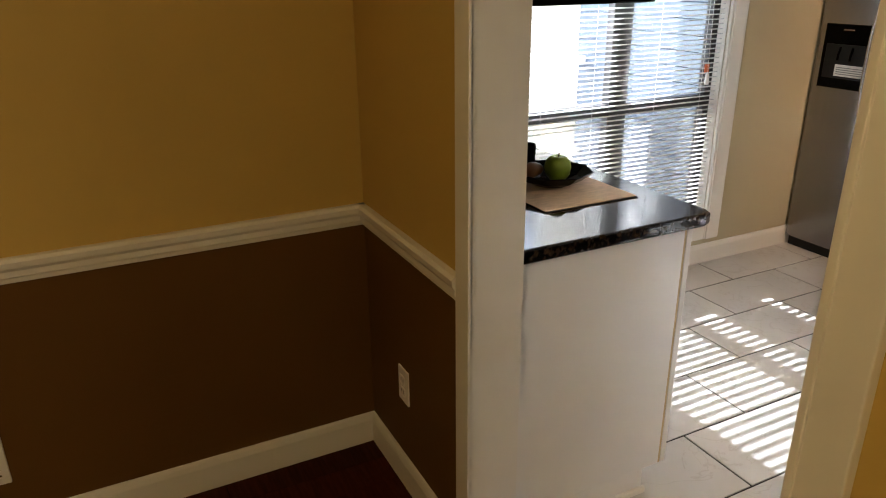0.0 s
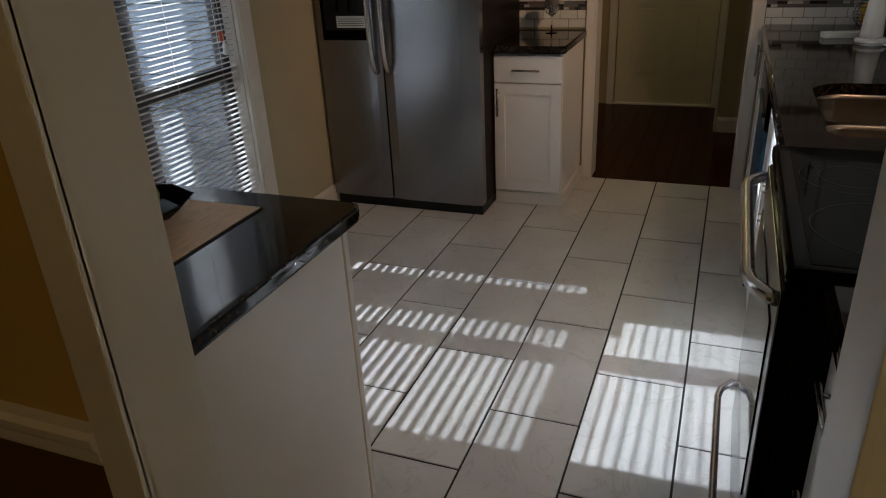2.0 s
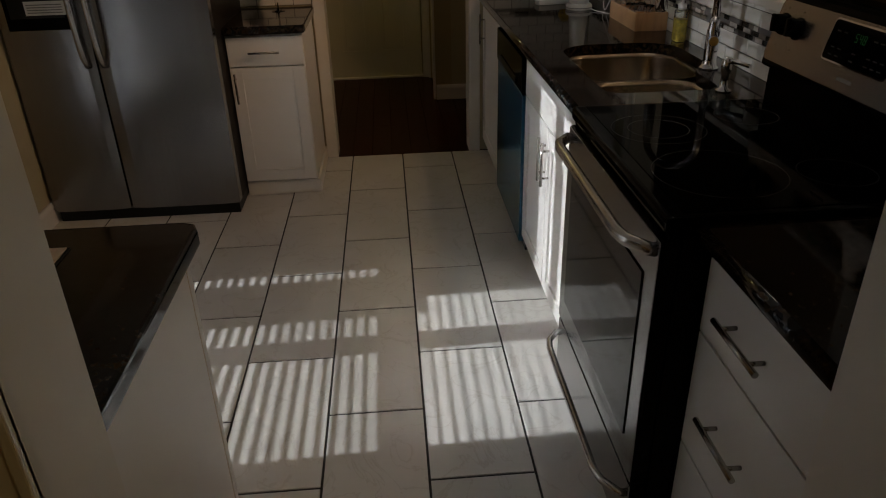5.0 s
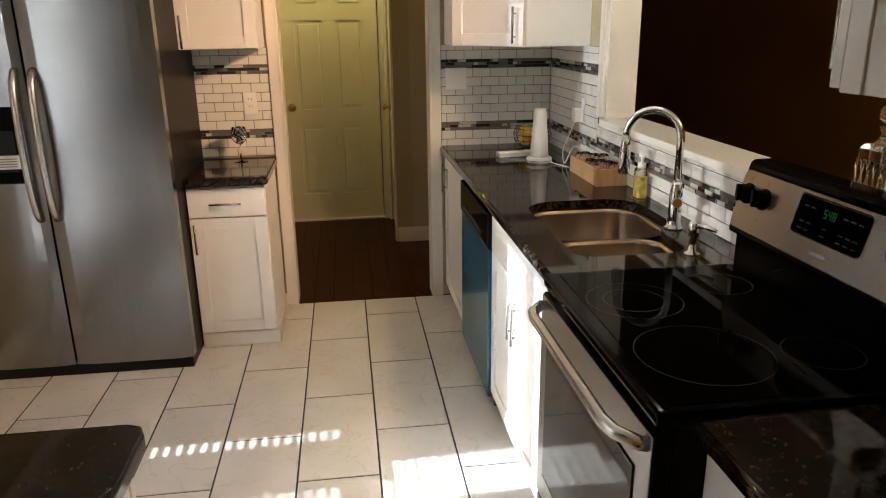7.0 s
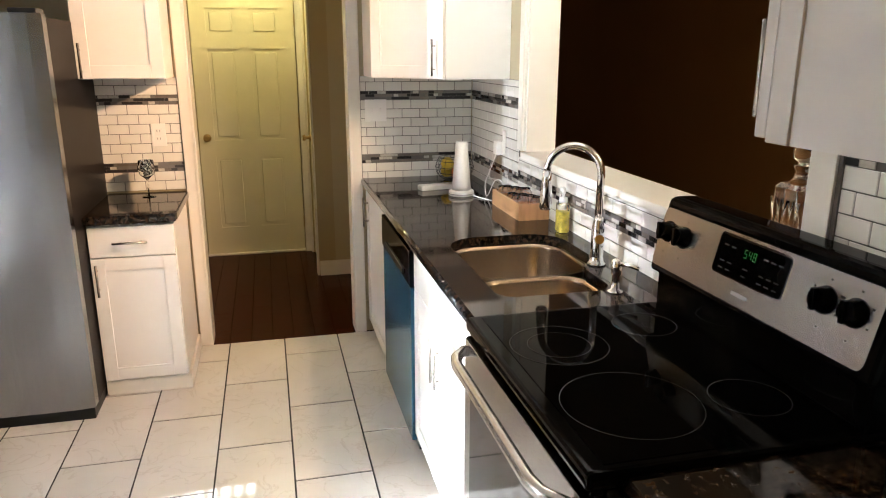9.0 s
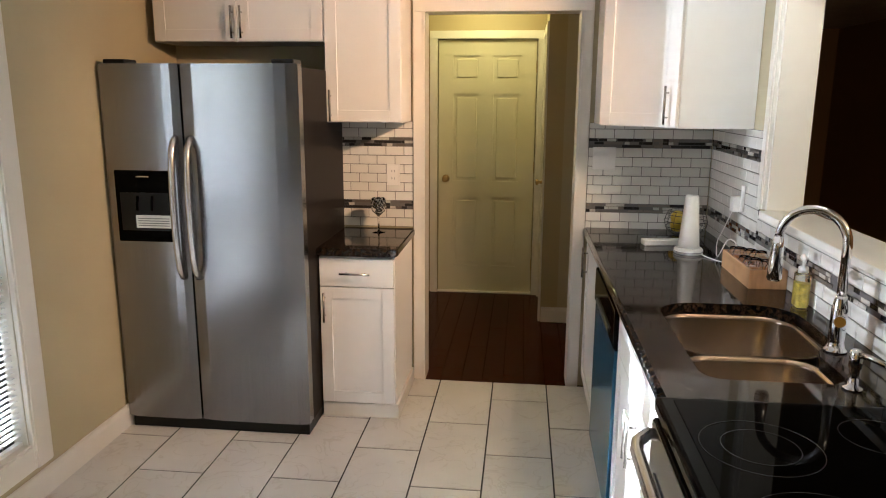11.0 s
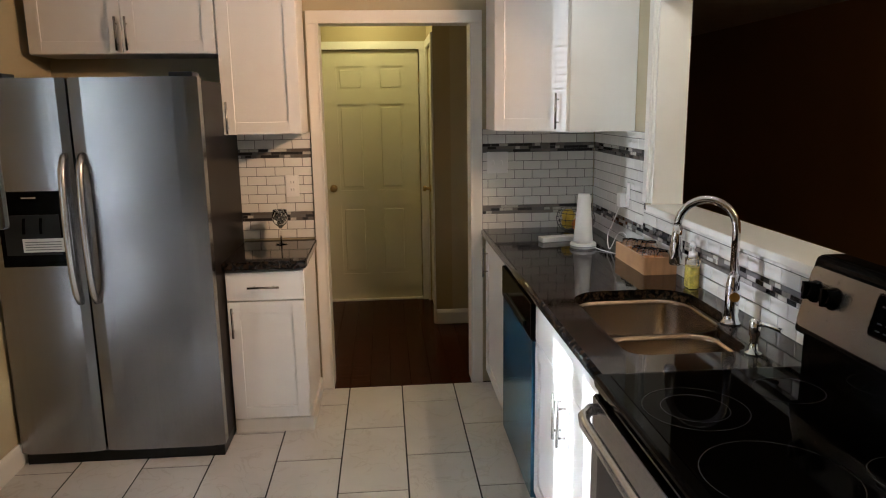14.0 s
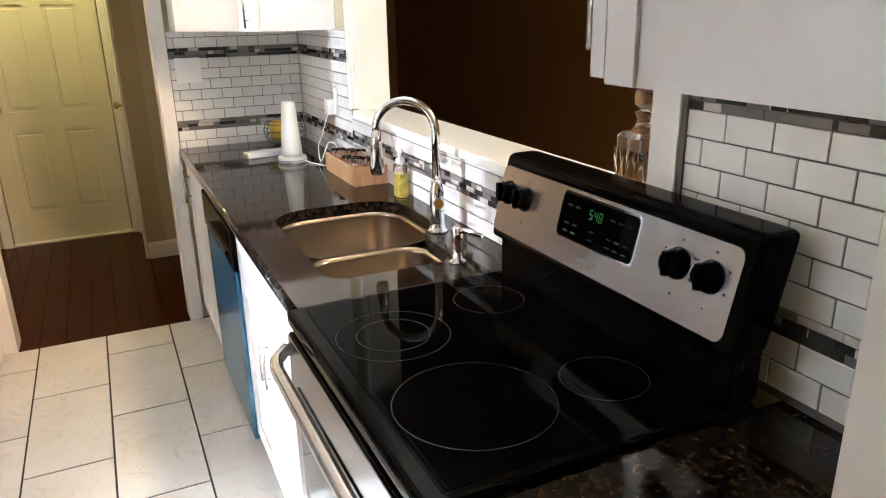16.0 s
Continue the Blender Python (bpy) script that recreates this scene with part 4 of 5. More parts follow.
blind = thing("venetian_blind", "white venetian blind lowered with open slats", "blind", (3.22, YL + 0.03, WZ1))
part("head_rail", boxes((WX0 + 0.01, WX1 - 0.01, YL + 0.006, YL + 0.046, WZ1 - 0.05, WZ1 - 0.008), bevel=0.003), SLAT, blind)
SP = 0.0235
nz = int((WZ1 - 0.06 - WZ0 - 0.035) / SP)
bm = bmesh.new()
w = (WX1 - WX0) / 2 - 0.012
pts = [(-0.0125, -0.0025), (-0.006, 0.0003), (0.0, 0.0012), (0.006, 0.0003), (0.0125, -0.0025)]
tilt = radians(-6)
top = [(y * math.cos(tilt) - z * math.sin(tilt), y * math.sin(tilt) + z * math.cos(tilt)) for y, z in pts]
outline = top + [(y, z - 0.0018) for y, z in reversed(top)]
prism(bm, outline, -w, w, axis="x")
slat_mesh = mesh_of(bm, "slat", SLAT)
for k in range(nz):
    ob = new("slat", slat_mesh)
    ob.parent = blind
    ob.location = ((WX0 + WX1) / 2, YL + 0.026, WZ1 - 0.07 - SP * k)
part("bottom_rail", boxes((WX0 + 0.012, WX1 - 0.012, YL + 0.014, YL + 0.038, WZ0 + 0.012, WZ0 + 0.028), bevel=0.003), SLAT, blind)
for x in (WX0 + 0.12, 2.98, 3.36, WX1 - 0.12):
    part("ladder_cord", tube(bmesh.new(), [(x, YL + 0.013, WZ1 - 0.05), (x, YL + 0.013, WZ0 + 0.02)], 0.0010, 6), SLAT, blind)
hang(blind)
TAGO = material("orange_tag", (0.62, 0.13, 0.03), 0.5)
tag = thing("blind_cord_tag", "orange and white warning tag on the blind's cord", "tag", (3.67, YL - 0.004, 1.0))
part("tag", boxes((3.655, 3.685, YL - 0.005, YL - 0.001, 1.055, 1.095), bevel=0.001), TAGO, tag)
part("tassel", lathe(bmesh.new(), [(0.004, 0.0), (0.011, 0.002), (0.010, 0.045), (0.004, 0.06)], (3.670, YL - 0.012, 0.995), 14), SLAT, tag)
part("cord", tube(bmesh.new(), [(3.670, YL - 0.012, 1.05), (3.668, YL + 0.002, 1.5), (3.668, YL + 0.006, WZ1 - 0.05)], 0.0012, 6), SLAT, tag)
hang(tag)

PAVE = material("pale_concrete_patio", (0.24, 0.235, 0.225), 0.85, spread=0.12, scale=4, bump=0.2, bump_scale=80)
# pale siding with the blue-grey of its shade put into the base colour
SIDING = material("shade_toned_house_siding", (0.16, 0.19, 0.23), 0.7, spread=0.05, scale=3)
g = bmesh.new()
box(g, -150, 150, YL + 0.14, 160, -0.35, -0.10)
structure("ground", g, PAVE, "pale concrete patio and yard", "ground")
GROUNDZ = -0.10
rail = thing("patio_railing", "white painted patio railing outside the window", "railing", (3.2, 4.6, GROUNDZ))
part("top_rail", boxes((0.5, 7.0, 4.56, 4.64, 0.80, 0.86), bevel=0.004), TRIM, rail)
part("bottom_rail", boxes((0.5, 7.0, 4.57, 4.63, 0.02, 0.07), bevel=0.004), TRIM, rail)
pm = mesh_of(box(bmesh.new(), -0.018, 0.018, -0.018, 0.018, 0.0, 0.73), "baluster", TRIM)
for k in range(50):
    ob = new("baluster", pm)
    ob.parent = rail
    ob.location = (0.6 + 0.13 * k, 4.6, 0.07)
for x in (0.5, 3.7, 7.0):
    part("post", boxes((x - 0.05, x + 0.05, 4.55, 4.65, GROUNDZ, 0.95), bevel=0.005), TRIM, rail)
hang(rail)
wing = thing("house_wing", "sided wall of the house's own wing, toned as in shade", "house", (4.75, 5.0, GROUNDZ))
bm = bmesh.new()
for k in range(26):
    box(bm, 4.70, 6.5, YL + 0.14, 8.0, GROUNDZ + 0.11 * k, GROUNDZ + 0.11 * (k + 1) - 0.006)
part("wall", bm, SIDING, wing)
hang(wing)
# made-up post, stepped to block the sun where the floor stays dark
post = thing("porch_post", "made-up white stepped post that blocks part of the sun", "post", (3.5, 3.3, GROUNDZ))
part("base", boxes((3.315, 3.63, 3.25, 3.37, GROUNDZ, 1.42), bevel=0.006), TRIM, post)
part("shaft", boxes((3.435, 3.80, 3.25, 3.35, 1.42, 3.2), bevel=0.006), TRIM, post)
hang(post)
house = thing("neighbour_house", "sided neighbouring house across the yard, toned as in shade", "house", (6, 15, GROUNDZ))
bm = bmesh.new()
for k in range(16):
    box(bm, -2.0, 12.0, 14.0 - 0.03 * (0.5), 20.0, GROUNDZ + 0.2 * k, GROUNDZ + 0.2 * (k + 1) - 0.012)
part("wall", bm, SIDING, house)
ROOF = material("grey_shingle_roof", (0.10, 0.10, 0.10), 0.9, spread=0.2, scale=10)
part("roof", prism(bmesh.new(), [(13.5, GROUNDZ + 3.2), (20.5, GROUNDZ + 3.2), (17.0, GROUNDZ + 4.6)], -2.4, 12.4, axis="x"), ROOF, house)
for x in (0.5, 4.0, 8.5):
    w_ = part("window", boxes((x - 0.5, x + 0.5, 13.93, 13.99, 0.9, 2.1)), DARKF, house)
    part("pane", boxes((x - 0.44, x + 0.44, 13.92, 13.935, 0.96, 2.04)), BLACKG, w_)
hang(house)

# ---- opening over the sink: casing, ledge ----
op = tagged(new("window_2"), "cased white opening with a ledge above the sink", "opening", kind="structure")
bm = bmesh.new()
box(bm, PX0 - 0.075, PX0, YR, YR + 0.018, COUNTER + 0.05, PZ1, bevel=0.003)
box(bm, PX1, PX1 + 0.075, YR, YR + 0.018, PZ0 + 0.03, PZ1, bevel=0.003)
box(bm, PX1 + 0.006, PX1 + 0.03, YR + 0.016, YR + 0.026, PZ0 + 0.03, PZ1, bevel=0.003)
box(bm, PX0 - 0.075, PX1 + 0.075, YR, YR + 0.018, PZ1, PZ1 + 0.075, bevel=0.003)
moulding(bm, [(0.0, PZ1 + 0.075), (0.022, PZ1 + 0.075), (0.030, PZ1 + 0.095), (0.046, PZ1 + 0.105), (0.046, PZ1 + 0.120), (0.0, PZ1 + 0.120)], (PX0 - 0.10, YR), (PX1 + 0.10, YR), (0, 1))
part("casing", bm, TRIM, op, "white moulded casing")
part("jamb", boxes((PX1 - 0.014, PX1, YR - 0.134, YR + 0.004, PZ0, PZ1), (PX0, PX0 + 0.014, YR - 0.134, YR + 0.004, PZ0, PZ1), (PX0, PX1, YR - 0.134, YR + 0.004, PZ1 - 0.014, PZ1 - 0.001)), TRIM, op)
part("ledge", boxes((PX0 + 0.014, PX1 - 0.014, YR - 0.16, YR + 0.034, PZ0 - 0.002, PZ0 + 0.028), bevel=0.005), TRIM, op, "white painted ledge")

# ---- hall doors ----
def panel_door(name, label, y0, y1, x, h, knob_y):
    """A six-panel door facing -x."""
    d = tagged(new(name), label, "door", kind="structure")
    w = y1 - y0
    bm = boxes((x + 0.010, x + 0.040, y0, y1, 0.012, h))
    st_w, mid = 0.115, 0.10
    rails = ((0.012, 0.23), (0.80, 0.93), (1.62, 1.72), (h - 0.12, h))
    for a, b in rails:
        box(bm, x, x + 0.0105, y0 + st_w, y1 - st_w, a, b)
    for a, b in ((y0, y0 + st_w), (y1 - st_w, y1), ((y0 + y1 - mid) / 2, (y0 + y1 + mid) / 2)):
        box(bm, x - 0.0004, x + 0.0105, a, b, 0.012, h)
    for (a, b), (c, e) in zip(rails, rails[1:]):
        for ya, yb in ((y0 + st_w, (y0 + y1 - mid) / 2), ((y0 + y1 + mid) / 2, y1 - st_w)):
            box(bm, x + 0.002, x + 0.0105, ya + 0.028, yb - 0.028, b + 0.028, c - 0.028, bevel=0.0035, seg=1)
    part("leaf", bm, DOORP, d, "cream six-panel leaf")
    part("door_knob", tube(bmesh.new(), [(x, knob_y, 0.95), (x - 0.006, knob_y, 0.95), (x - 0.010, knob_y, 0.95), (x - 0.035, knob_y, 0.95), (x - 0.045, knob_y, 0.95), (x - 0.062, knob_y, 0.95), (x - 0.066, knob_y, 0.95)], [0.030, 0.030, 0.012, 0.012, 0.026, 0.026, 0.014], 18), BRASS, d, "aged brass knob")
    return d


door = panel_door("door_1", "closed cream six-panel hall door with brass knob", 0.252, 1.018, HX + 0.02, 2.035, 0.957)
for z in (0.25, 1.05, 1.83):
    part("hinge", boxes((HX + 0.012, HX + 0.021, 0.246, 0.255, z - 0.045, z + 0.045)), BRASS, door)
part("threshold", boxes((HX - 0.01, HX + 0.06, 0.246, 1.022, 0.0, 0.014), bevel=0.003), TRIM, door)
d2_ = tagged(new("door_2"), "cream side door in the hall wall, closed", "door", kind="structure")
part("leaf", boxes((HJ + 0.072, HX - 0.065, HR - 0.05, HR - 0.012, 0.012, 2.035)), DOORP, d2_)
part("casing", boxes((HJ + 0.004, HJ + 0.065, HR, HR + 0.016, 0, 2.10), (HX - 0.06, HX - 0.02, HR, HR + 0.016, 0, 2.10), (HJ + 0.065, HX - 0.06, HR, HR + 0.016, 2.04, 2.10), bevel=0.003), TRIM, d2_)
kx = HX - 0.14
part("door_knob", tube(bmesh.new(), [(kx, HR - 0.012, 0.95), (kx, HR - 0.004, 0.95), (kx, HR + 0.0, 0.95), (kx, HR + 0.025, 0.95), (kx, HR + 0.035, 0.95), (kx, HR + 0.052, 0.95)], [0.03, 0.03, 0.012, 0.012, 0.026, 0.02], 16), BRASS, d2_)

# ---- wall lamp over the opening ----
SHADE = glow("lit_frosted_glass_shade", (1.0, 0.90, 0.74), 3.0)
lamp_t = thing("wall_lamp", "nickel bar lamp with lit frosted glass shades", "lamp", (3.55, YR, 2.24))
part("back_plate", lathe(bmesh.new(), [(0.06, 0), (0.06, 0.012), (0.045, 0.022), (0.0, 0.024)], (0, 0, 0), 28), NICKEL, lamp_t)
lamp_t.children[0].matrix_local = Matrix.Translation((0, 0, 0)) @ Euler((radians(-90), 0, 0)).to_matrix().to_4x4()
LY = YR + 0.10
bar = [(3.55 + 0.32 * s, LY + 0.02 * math.cos(s * 2.2), 2.24 + 0.045 * math.sin(s * 2.4)) for s in [k / 10 - 1 for k in range(21)]]
objs = [part("bar", tube(bmesh.new(), bar, 0.007, 10), NICKEL, lamp_t), part("stem", tube(bmesh.new(), [(3.55, YR + 0.02, 2.24), (3.55, LY + 0.02, 2.24)], 0.009, 10), NICKEL, lamp_t)]
HEADS = [(3.815, 2.215, (5.2, 1.45, 1.6), 10.0), (3.63, 2.265, (5.2, 1.2, 1.05), 8.0), (3.44, 2.225, (3.9, 0.9, 0.0), 3.2), (3.27, 2.20, (2.9, 0.7, 0.0), 1.8)]
for hx, hz, aim, watts in HEADS:
    hy = LY + 0.05
    h_ = part("lamp_head", tube(bmesh.new(), [(hx, hy, hz), (hx + 0.008, hy + 0.006, hz - 0.045)], [0.018, 0.021], 16), NICKEL, lamp_t)
    s_ = part("shade", tube(bmesh.new(), [(hx + 0.008, hy + 0.006, hz - 0.045), (hx + 0.012, hy + 0.010, hz - 0.06), (hx + 0.020, hy + 0.016, hz - 0.105), (hx + 0.021, hy + 0.017, hz - 0.112)], [0.022, 0.028, 0.033, 0.030], 20), SHADE, h_, "lit frosted glass shade")
    s_.visible_shadow = False
    a_ = part("arm", tube(bmesh.new(), [(hx, hy, hz - 0.015), (hx - 0.03, LY + 0.012, hz + 0.004)], 0.005, 8), NICKEL, h_)
    bulb = bpy.data.lights.new("wall_lamp_light", "SPOT")
    bulb.energy, bulb.color, bulb.shadow_soft_size = watts, (1.0, 0.56, 0.27), 0.03
    bulb.spot_size, bulb.spot_blend = radians(76 if watts > 4 else 90), 0.9
    bulb_ob = new("wall_lamp_light", bulb)
    bulb_ob.matrix_world = look((hx + 0.020, hy + 0.016, hz - 0.10), aim)
inv = Matrix.Translation(-Vector(lamp_t.location))
for c in lamp_t.children:
    if c.name.split(".")[0] in ("bar", "stem", "lamp_head"):
        c.matrix_parent_inverse = inv
# ---- things on the counters ----
def leaf_fruit(profile, centre, dent=0.0, sides=24):
    bm = lathe(bmesh.new(), profile, centre, sides)
    for v in bm.verts:
        a = math.atan2(v.co.y - centre[1], v.co.x - centre[0])
        s = 1 + dent * math.cos(5 * a)
        v.co.x, v.co.y = centre[0] + (v.co.x - centre[0]) * s, centre[1] + (v.co.y - centre[1]) * s
    return bm


APPLE = material("green_apple_skin", (0.20, 0.30, 0.030), 0.3, spread=0.2, scale=30)
STALK = material("brown_stalk", (0.08, 0.045, 0.02), 0.8)
MATM = material("woven_tan_placemat", (0.70, 0.53, 0.38), 0.85, spread=0.12, scale=30, bump=0.8, bump_scale=260, stretch=(1, 3, 1))
MATB = material("dark_mat_backing", (0.02, 0.018, 0.016), 0.8)
mat_t = thing("placemat", "tan woven placemat with a dark underside", "placemat", (2.10, 1.33, COUNTER))
part("underside", boxes((1.945, 2.268, 1.117, 1.56, COUNTER + 0.0005, COUNTER + 0.0025)), MATB, mat_t)
part("top", boxes((1.940, 2.263, 1.121, 1.56, COUNTER + 0.0028, COUNTER + 0.0058), bevel=0.001), MATM, mat_t)
hang(mat_t)
PZ = COUNTER + 0.0065
dish_t = thing("bowl", "black faceted bowl standing on a placemat", "bowl", (2.112, 1.340, PZ))
part("shell", lathe(bmesh.new(), [(0.055, 0.0), (0.060, 0.003), (0.095, 0.018), (0.128, 0.043), (0.130, 0.045), (0.126, 0.046), (0.092, 0.022), (0.055, 0.008), (0.0, 0.007)], (2.112, 1.340, PZ), 8), BLACKG, dish_t)
hang(dish_t)
for f in dish_t.children[0].data.polygons:
    f.use_smooth = False
ap = thing("apple", "shiny green apple in the black bowl", "apple", (2.127, 1.330, PZ + 0.010))
part("flesh", leaf_fruit([(0.0, 0.006), (0.012, 0.001), (0.024, 0.004), (0.038, 0.022), (0.042, 0.045), (0.036, 0.066), (0.022, 0.078), (0.010, 0.077), (0.003, 0.069), (0.0, 0.067)], (2.127, 1.330, PZ + 0.011), 0.03), APPLE, ap)
part("stalk", tube(bmesh.new(), [(2.127, 1.330, PZ + 0.078), (2.129, 1.331, PZ + 0.092), (2.134, 1.332, PZ + 0.102)], 0.0016, 6), STALK, ap)
hang(ap)
POT = material("copper_fruit_skin", (0.22, 0.09, 0.035), 0.35, spread=0.2, scale=30)
pr = thing("pear", "copper brown pear lying in the black bowl", "pear", (2.062, 1.375, PZ + 0.012))
bm = tube(bmesh.new(), [(2.037, 1.380, PZ + 0.040), (2.043, 1.379, PZ + 0.040), (2.057, 1.375, PZ + 0.042), (2.072, 1.370, PZ + 0.044), (2.087, 1.365, PZ + 0.046), (2.095, 1.362, PZ + 0.047)], [0.006, 0.018, 0.026, 0.024, 0.016, 0.006], 16)
part("flesh", bm, POT, pr)
hang(pr)
cup = thing("cup", "black straight-sided cup beside the bowl", "cup", (2.102, 1.485, COUNTER))
part("shell", lathe(bmesh.new(), [(0.034, 0.0), (0.036, 0.002), (0.038, 0.095), (0.0365, 0.097), (0.035, 0.095), (0.033, 0.006), (0.0, 0.005)], (2.102, 1.485, PZ), 28), BLACKG, cup)
hang(cup)

# wine glass with silver balls, left of the far doorway
GX, GY = 5.10, 1.10
wg = thing("wine_glass", "clear stemmed glass filled with silver beads", "glass", (GX, GY, 0.884))
part("vessel", lathe(bmesh.new(), [(0.034, 0.0), (0.034, 0.0015), (0.012, 0.004), (0.0042, 0.010), (0.0038, 0.085), (0.010, 0.094), (0.034, 0.115), (0.042, 0.145), (0.036, 0.185), (0.035, 0.186), (0.034, 0.185), (0.0400, 0.145), (0.032, 0.117), (0.009, 0.098), (0.0, 0.097)], (GX, GY, 0.884), 28), GLASS, wg)
rng = random.Random(3)
bead = mesh_of(lathe(bmesh.new(), [(0.0, -0.008), (0.0057, -0.0057), (0.008, 0.0), (0.0057, 0.0057), (0.0, 0.008)], (0, 0, 0), 10), "bead", CHROME)
for k in range(34):
    a, r, z = k * 2.4, 0.029 * math.sqrt(rng.random()), 0.112 + 0.066 * k / 34
    r *= min(1.0, 0.45 + (z - 0.11) * 22)
    ob = new("bead", bead)
    ob.parent = wg
    ob.location = (r * math.cos(a), r * math.sin(a), z)
for c in wg.children:
    if c.name.startswith("vessel"):
        c.matrix_parent_inverse = Matrix.Translation(-Vector(wg.location))

# white tower on a base
TX, TY = 4.640, -0.412
tw = thing("table_fan_tower", "slim white tapered tower on a round base", "appliance", (TX, TY, COUNTER))
part("base", lathe(bmesh.new(), [(0.060, 0.0), (0.063, 0.003), (0.063, 0.020), (0.058, 0.026), (0.040, 0.028), (0.0, 0.028)], (TX, TY, COUNTER), 32), WPLASTIC, tw)
part("groove", lathe(bmesh.new(), [(0.0625, 0.008), (0.0636, 0.009), (0.0636, 0.011), (0.0625, 0.012)], (TX, TY, COUNTER), 32), INK, tw)
part("column", lathe(bmesh.new(), [(0.047, 0.028), (0.045, 0.05), (0.029, 0.255), (0.026, 0.262), (0.0, 0.263)], (TX, TY, COUNTER), 28), WPLASTIC, tw)
hang(tw)
rt = thing("white_remote_box", "low white plastic box lying on the counter", "box", (4.82, -0.33, COUNTER))
rt.rotation_euler = (0, 0, radians(10))
ob = part("case", box(bmesh.new(), -0.030, 0.030, -0.095, 0.095, 0.0, 0.026, bevel=0.006, seg=3), WPLASTIC, rt)
part("button", box(bmesh.new(), -0.008, 0.008, -0.050, -0.020, 0.026, 0.0285, bevel=0.001), TRIM, rt)

# wire fruit bowl
BX, BY = 5.075, -0.49
wb = thing("wire_fruit_bowl", "round dark wire bowl holding oranges and lemons", "bowl", (BX, BY, COUNTER))
profile = [(0.050, 0.002), (0.076, 0.014), (0.100, 0.045), (0.106, 0.075), (0.096, 0.108), (0.086, 0.125)]
for r, z in profile:
    ring_pts = [(BX + r * math.cos(2 * math.pi * k / 28), BY + r * math.sin(2 * math.pi * k / 28), COUNTER + z) for k in range(29)]
    part("hoop", tube(bmesh.new(), ring_pts, 0.0016, 6), DARKF, wb)
for k in range(16):
    a = 2 * math.pi * k / 16
    part("wire", tube(bmesh.new(), [(BX + r * math.cos(a), BY + r * math.sin(a), COUNTER + z) for r, z in profile], 0.0011, 5), DARKF, wb)
hang(wb)
ORANGE = material("orange_peel", (0.62, 0.19, 0.02), 0.45, spread=0.1, scale=20, bump=0.5, bump_scale=300)
LEMON = material("lemon_peel", (0.66, 0.45, 0.04), 0.45, spread=0.1, scale=20, bump=0.5, bump_scale=300)
for k, (dx, dy, dz, m, nm) in enumerate(((-0.042, -0.004, 0.010, ORANGE, "orange"), (0.034, 0.034, 0.010, LEMON, "lemon"), (0.026, -0.038, 0.010, ORANGE, "orange"), (-0.022, 0.046, 0.058, LEMON, "lemon"))):
    r = 0.036
    fr_ = part(nm, lathe(bmesh.new(), [(0.0, 0.0), (r * 0.5, r * 0.13), (r * 0.87, r * 0.5), (r, r), (r * 0.87, r * 1.5), (r * 0.5, r * 1.87), (r * 0.1, r * 1.98), (0.0, r * 1.95)], (0, 0, 0), 20), m)
    fr_.location = (BX + dx, BY + dy, COUNTER + dz)
    tagged(fr_, "ripe yellow lemon in a wire bowl" if nm == "lemon" else "ripe orange in a wire bowl", nm, "fruit in the bowl")

# wooden box with small glass bottles
BOXW = material("pale_bamboo_wood", (0.46, 0.26, 0.12), 0.5, spread=0.15, scale=10, stretch=(1, 6, 1))
bx0, bx1, by0, by1 = 4.030, 4.395, -0.629, -0.494
tray = thing("wooden_caddy", "pale wooden box full of small bottles", "box", ((bx0 + bx1) / 2, (by0 + by1) / 2, COUNTER))
for r in ((bx0, bx0 + 0.009, by0, by1), (bx1 - 0.009, bx1, by0, by1), (bx0 + 0.009, bx1 - 0.009, by0, by0 + 0.009), (bx0 + 0.009, bx1 - 0.009, by1 - 0.009, by1)):
    part("side", boxes((*r, COUNTER, COUNTER + 0.072), bevel=0.0015), BOXW, tray)
part("bottom", boxes((bx0 + 0.009, bx1 - 0.009, by0 + 0.009, by1 - 0.009, COUNTER + 0.001, COUNTER + 0.007)), BOXW, tray)
hang(tray)
SPICE = [material("red_brown_spice", (0.35, 0.10, 0.04), 0.7, spread=0.2, scale=60), material("orange_spice", (0.50, 0.20, 0.05), 0.7, spread=0.2, scale=60), material("pale_pink_packet", (0.60, 0.36, 0.28), 0.6, spread=0.2, scale=30)]
for i in range(5):
    for j in range(2):
        cx, cy = bx0 + 0.047 + 0.067 * i, by0 + 0.040 + 0.062 * j
        jar = thing("spice_jar", "small clear jar of red-brown spice", "jar", (cx, cy, COUNTER + 0.0072), "jars in the wooden box")
        h = (0.085, 0.098, 0.078)[(i * 2 + j) % 3]
        part("vessel", lathe(bmesh.new(), [(0.024, 0.0), (0.026, 0.002), (0.026, h - 0.018), (0.020, h - 0.008), (0.020, h), (0.0185, h), (0.0185, h - 0.01), (0.0245, h - 0.02), (0.0245, 0.004), (0.0, 0.003)], (0, 0, 0), 18), GLASS, jar)
        part("contents", lathe(bmesh.new(), [(0.0, 0.0035), (0.0238, 0.0045), (0.0238, h * 0.62), (0.0, h * 0.64)], (0, 0, 0), 16), SPICE[(i + j) % 3], jar)

